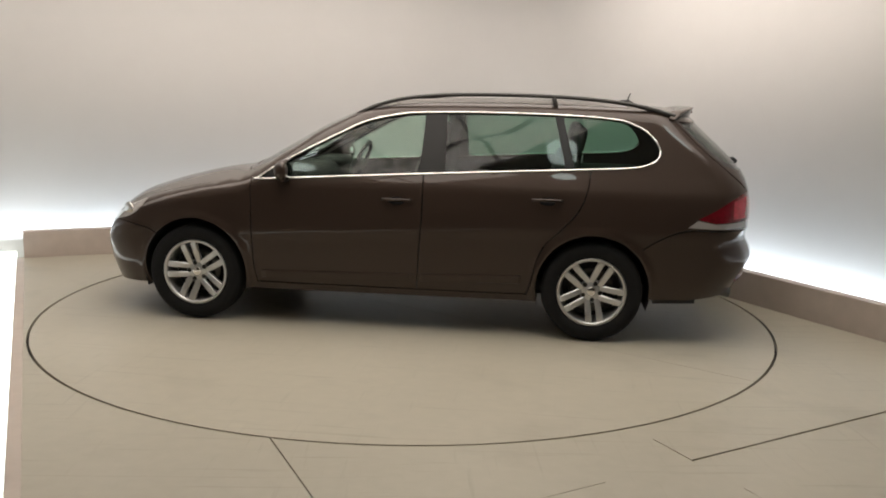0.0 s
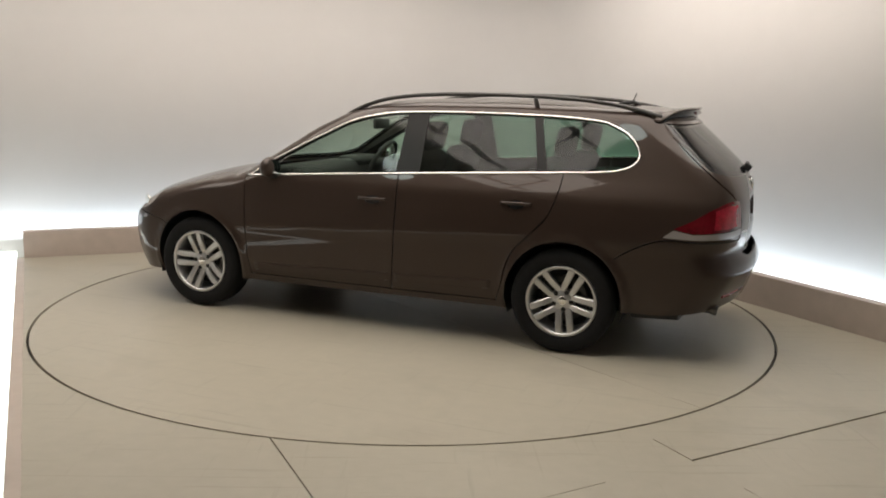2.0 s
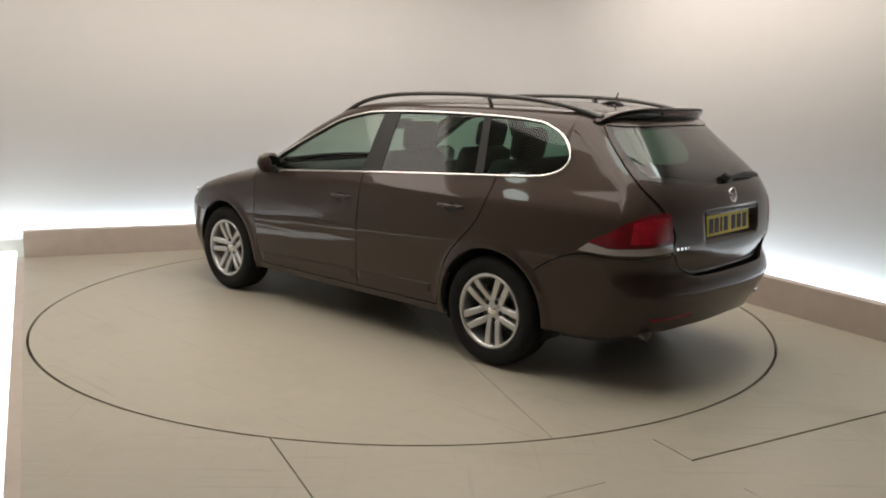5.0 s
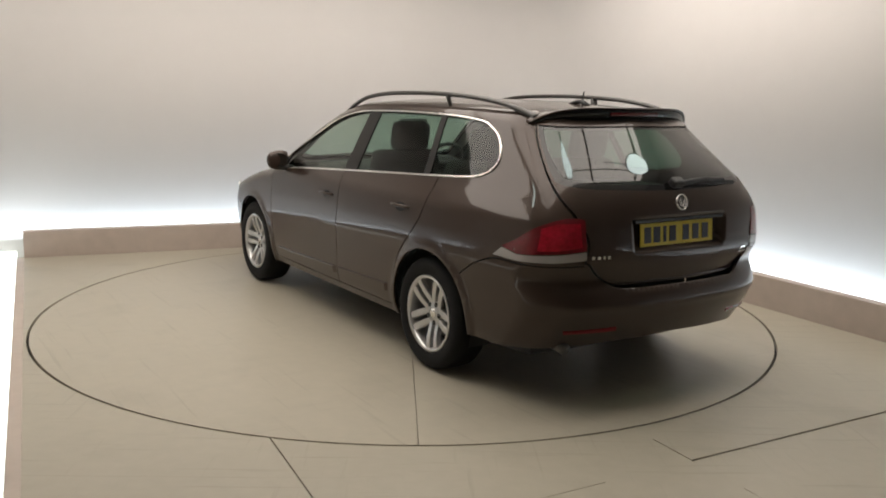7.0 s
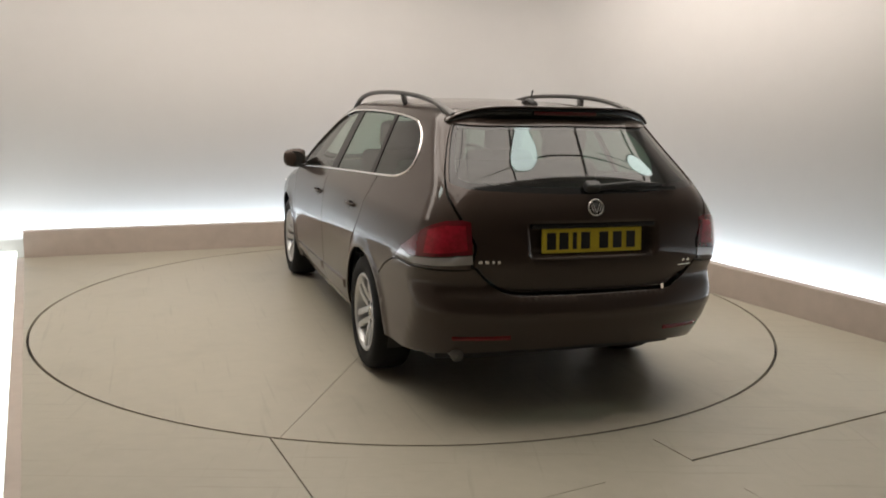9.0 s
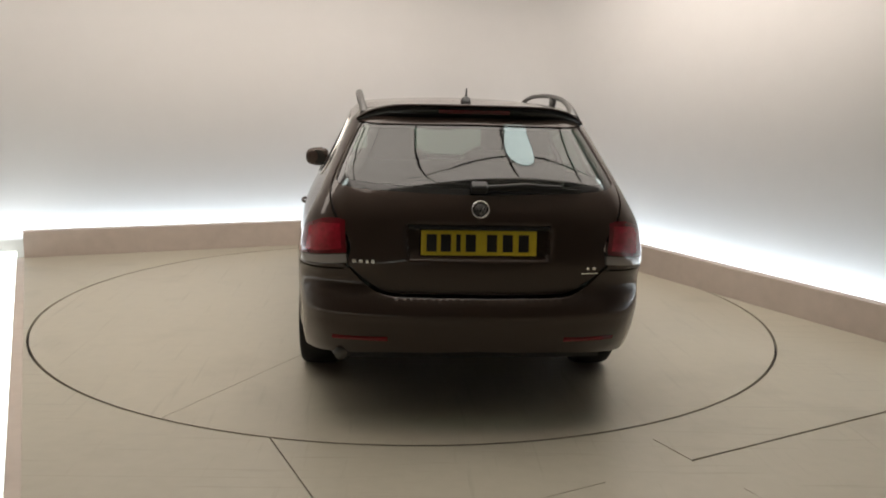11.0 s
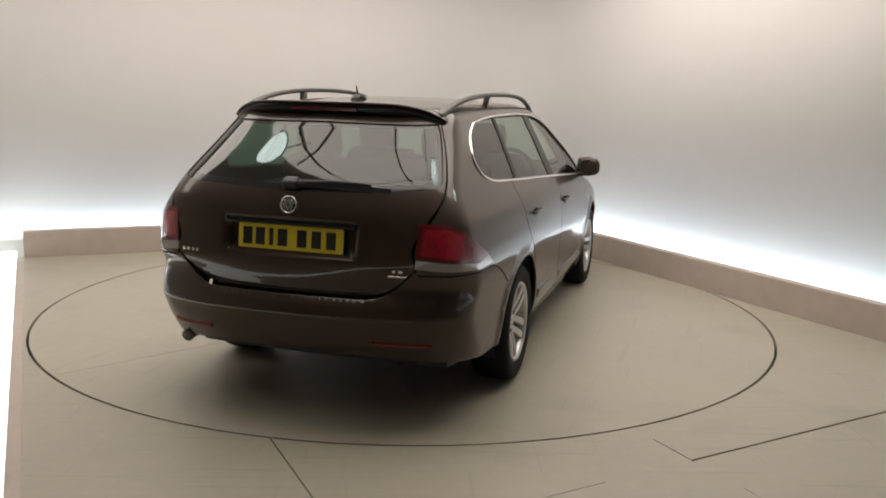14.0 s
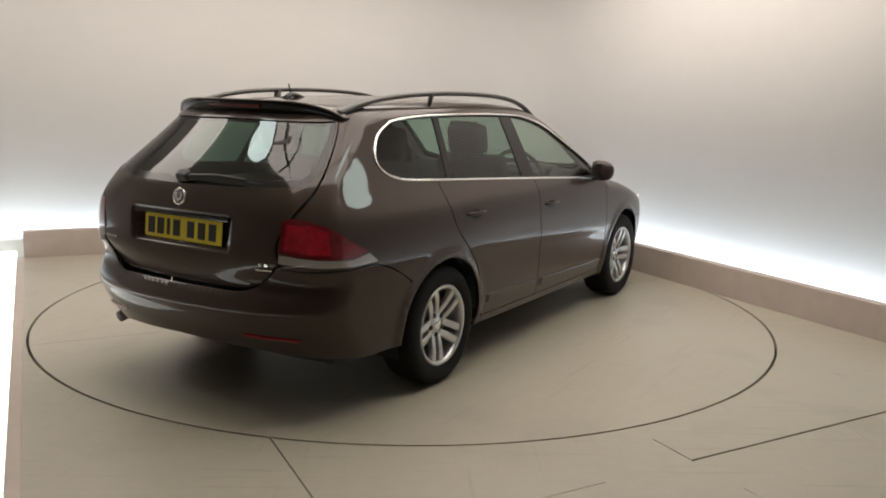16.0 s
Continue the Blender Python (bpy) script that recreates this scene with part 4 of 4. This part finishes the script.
for i in range(13):
    y = -0.17 + 0.34 * i / 12
    k = abs(y) / 0.564
    brake.append((-1.932 + 0.167 * k ** 3 + 0.008, y, 1.432))
part("brake_light", tube(brake, 0.006, 0.010, 6), mat("high_brake_lamp", (0.07, 0.004, 0.006), 0.15), wing, "dark red high-level brake light")


def tail_at(y, z, out=0.0):
    q = flank(np.array([(T(abs(y)) if abs(y) < YR else S_R + ARC * 0.8, z)]))
    n = normal_at(q)[0]
    q = q[0] + n * out
    return Vector((q[0], math.copysign(q[1], y) if y else 0.0, q[2]))


def tail_sheet(name, outline, out, thick, material, parent, label=""):
    """A plate that follows the tail, from an outline in (y, z)."""
    bm = bmesh.new()
    vs = [bm.verts.new(tail_at(y, z, out)) for y, z in outline]
    bm.faces.new(vs)
    ext = bmesh.ops.extrude_face_region(bm, geom=bm.faces[:])
    for v in (e for e in ext["geom"] if isinstance(e, bmesh.types.BMVert)):
        v.co.x += thick
    bmesh.ops.recalc_face_normals(bm, faces=bm.faces)
    return part(name, bm, material, parent, label)


# number plate in its shallow recess, with plain bars for its characters
PZ = 0.858
px = -2.258
tilt = 5.0
plate_m = pose(px - 0.004, 0, PZ, 0, tilt, 0)
plate = part("number_plate", box(0.010, 0.524, 0.113, plate_m @ pose(0.0, 0, 0), 0.003), PLATE_Y, tailgate, "yellow rear number plate with dark bars")
for i, y in enumerate((0.214, 0.150, 0.094, 0.038, -0.058, -0.130, -0.202)):
    w = 0.020 if i == 2 else 0.046
    part("plate_character", box(0.004, w, 0.078, plate_m @ pose(-0.006, y, 0)), INK, plate)
part("plate_surround", box(0.008, 0.532, 0.121, plate_m @ pose(0.003, 0, -0.001), 0.003), GLOSSBLACK, tailgate, "black holder behind the number plate")
part("tailgate_grip", box(0.030, 0.640, 0.022, pose(-2.268, 0, 0.931), 0.006), GLOSSBLACK, tailgate, "dark grip above the number plate")
# round badge and small lettering, as plain chrome shapes
bc = tail_at(0, 1.012, 0.004)
lean = 12.0
bm = lathe([(0.033, 0.0), (0.036, -0.006), (0.040, -0.005), (0.042, 0.002), (0.040, 0.010), (0.033, 0.010)], 36, True)
bm.transform(Matrix.Translation(bc) @ pose(0, 0, 0, 0, lean, 0) @ pose(0, 0, 0, 0, 0, -90))
badge = part("badge_ring", bm, CHROME, tailgate, "round chrome badge", True)
bm = lathe([(0.001, -0.002), (0.034, -0.001), (0.034, 0.01)], 32)
bm.transform(Matrix.Translation(bc) @ pose(0, 0, 0, 0, lean, 0) @ pose(0, 0, 0, 0, 0, -90))
part("badge_disc", bm, mat("badge_grey", (0.16, 0.16, 0.17), 0.25, 0.8), badge, "", True)
for y, z, w, r in ((0.010, -0.002, 0.005, -22), (-0.010, -0.002, 0.005, 22), (0.021, -0.004, 0.005, -22), (-0.021, -0.004, 0.005, 22)):
    part("badge_bar", box(0.008, w, 0.046 if abs(y) < 0.015 else 0.032, Matrix.Translation(bc) @ pose(0, 0, 0, 0, lean, 0) @ pose(-0.004, y, z, r, 0, 0), 0.001), CHROME, badge)
def small_bar(y, z, w, h, side):
    """A small chrome bar lying on the tail."""
    q = flank(np.array([(T(0.38) - (y - 0.38) * 1.12, z)]))
    n = Vector(normal_at(q)[0])
    q = Vector(q[0])
    m = n.to_track_quat("X", "Z").to_matrix().to_4x4()
    m.translation = q + n * 0.001
    bm = box(0.005, w, h, m, 0.001)
    part("model_letter", bm if side > 0 else mirrored(bm), CHROME, tailgate)


for y, w in ((0.512, 0.018), (0.490, 0.018), (0.469, 0.013), (0.450, 0.014)):
    small_bar(y, 0.772, w, 0.015, 1)
for y, z, w, h in ((0.492, 0.748, 0.018, 0.013), (0.470, 0.748, 0.014, 0.013), (0.480, 0.724, 0.085, 0.007)):
    small_bar(y, z, w, h, -1)

# rear wiper
w0 = tail_at(0.0, 1.094, 0.012)
wiper = part("rear_wiper", tube([w0 + Vector((0, 0.03, 0)), w0, tail_at(-0.2, 1.104, 0.022), tail_at(-0.37, 1.098, 0.020)], 0.011, 0.016, 8, taper=lambda q: 1.25 - 0.7 * q), TRIM, tailgate, "black rear wiper resting at the glass foot", True)
part("wiper_blade", tube([tail_at(y, 1.098 - 0.003 * i, 0.012) for i, y in enumerate((-0.05, -0.15, -0.25, -0.36))] + [tail_at(-0.37, 1.086, 0.012) + Vector((0.012, -0.09, -0.002))], 0.005, 0.012, 6), TRIM, wiper)
part("wiper_hub", box(0.05, 0.075, 0.045, pose(w0.x + 0.004, w0.y + 0.005, w0.z + 0.006, 0, -35, 0), 0.012), TRIM, wiper)

# red reflectors low in the bumper
for side in (1, -1):
    q = on_flank([(T(0.38) - 0.25 + 0.23 * i / 10, 0.405 + 0.012 * i / 10) for i in range(11)], 0.001)
    bm = tube([(p[0], p[1] * side, p[2]) for p in q], 0.005, 0.012, 6)
    part("reflector", bm, REFLECT_RED, rear_bumper, "slim red bumper reflector")


# ---- cabin ----
def seat(x, y, w=0.50, rear=False):
    """A car seat with cushion, backrest and headrest."""
    base = part("seat_cushion", box(0.52, w, 0.16, pose(x + 0.18, y, 0.50, 0, -6, 0), 0.05), FABRIC, car, "black fabric car seat", True)
    part("seat_back", box(0.15, w * 0.98, 0.62, pose(x - 0.14, y, 0.84, 0, -18, 0), 0.055), FABRIC, base, "", True)
    for dy in ((-0.0,) if not rear else (-0.38, 0.38)):
        part("headrest", box(0.10, 0.27, 0.19, pose(x - 0.27, y + dy, 1.235, 0, -12, 0), 0.04), FABRIC, base, "", True)
    return base


seat(0.0, 0.37)
seat(0.0, -0.37)
seat(-0.90, 0.0, 1.28, True)
dash = part("dashboard", box(0.42, 1.38, 0.26, pose(0.78, 0, 0.86, 0, 6, 0), 0.08), DASH, car, "black plastic dashboard", True)
part("instrument_hood", box(0.22, 0.36, 0.07, pose(0.66, -0.37, 0.985), 0.03), DASH, dash, "", True)
bm = bmesh.new()
ringp = [(0.0, 0.185 * math.cos(a), 0.185 * math.sin(a)) for a in np.linspace(0, 2 * math.pi, 33)[:-1]]
bm = tube(ringp, 0.016, None, 8, True, (1, 0, 0))
bm.transform(pose(0.46, -0.37, 0.96, 0, -24, 0))
steer = part("steering_wheel", bm, DASH, car, "black steering wheel", True)
part("wheel_boss", box(0.05, 0.34, 0.09, pose(0.475, -0.37, 0.955, 0, -24, 0), 0.02), DASH, steer, "", True)
part("inner_mirror", box(0.03, 0.23, 0.075, pose(0.30, 0.0, 1.285), 0.012), DASH, car, "dark inside mirror")
part("load_floor", box(1.05, 1.20, 0.04, pose(-1.62, 0, 0.62), 0.01), DASH, car)
part("load_cover", box(0.85, 1.22, 0.02, pose(-1.62, 0, 1.00), 0.006), DASH, car, "black load cover behind the seats")
for side in (1, -1):
    q = on_flank([(S(1.76, 0.79), 0.708)], 0.004)[0]
    bm = bmesh.new()
    bmesh.ops.create_uvsphere(bm, u_segments=16, v_segments=10, radius=1, matrix=Matrix.Translation((q[0], q[1] * side, q[2])) @ pose(0, 0, 0, 0, 0, 55 * side) @ Matrix.Diagonal((0.012, 0.055, 0.045, 1)))
    part("headlamp_reflector", bm, CHROME, car, "bright headlamp reflector", True)
# lining under the roof, inset from the outer skin
lin = cco - cno * 0.03
panel("roof_lining", lin, -cno, np.concatenate([cg["rest"], cg["tail"]])[:, ::-1], LINER, car, False, 0)
inner = np.concatenate([groups[k] for k in ("front_door", "rear_door", "sill")])
for mirror in (False, True):
    panel("door_lining", co - no * 0.035, -no, inner[:, ::-1], DASH, car, mirror, 0)
    panel("side_lining", co - no * 0.03, -no, body_rest[:, ::-1], DASH, car, mirror, 0)
c2, n2, t2 = whole(np.concatenate([groups["tailgate"], groups["rear_bumper"]]))
panel("tailgate_lining", c2 - n2 * 0.02, -n2, t2[:, ::-1], DASH, car, False, 0)


def motions():
    turn = [(i * 0.5, 170.84 - 6.9976 * i * 0.5 - 0.01212 * (i * 0.5) ** 2) for i in range(33)]
    walk(car, [(t, pose(0, 0, 0, 0, 0, a) @ pose(0.036, -0.218, 0)) for t, a in turn])
    walk(turntable, [(t, pose(0, 0, 0, 0, 0, a)) for t, a in turn])


motions()
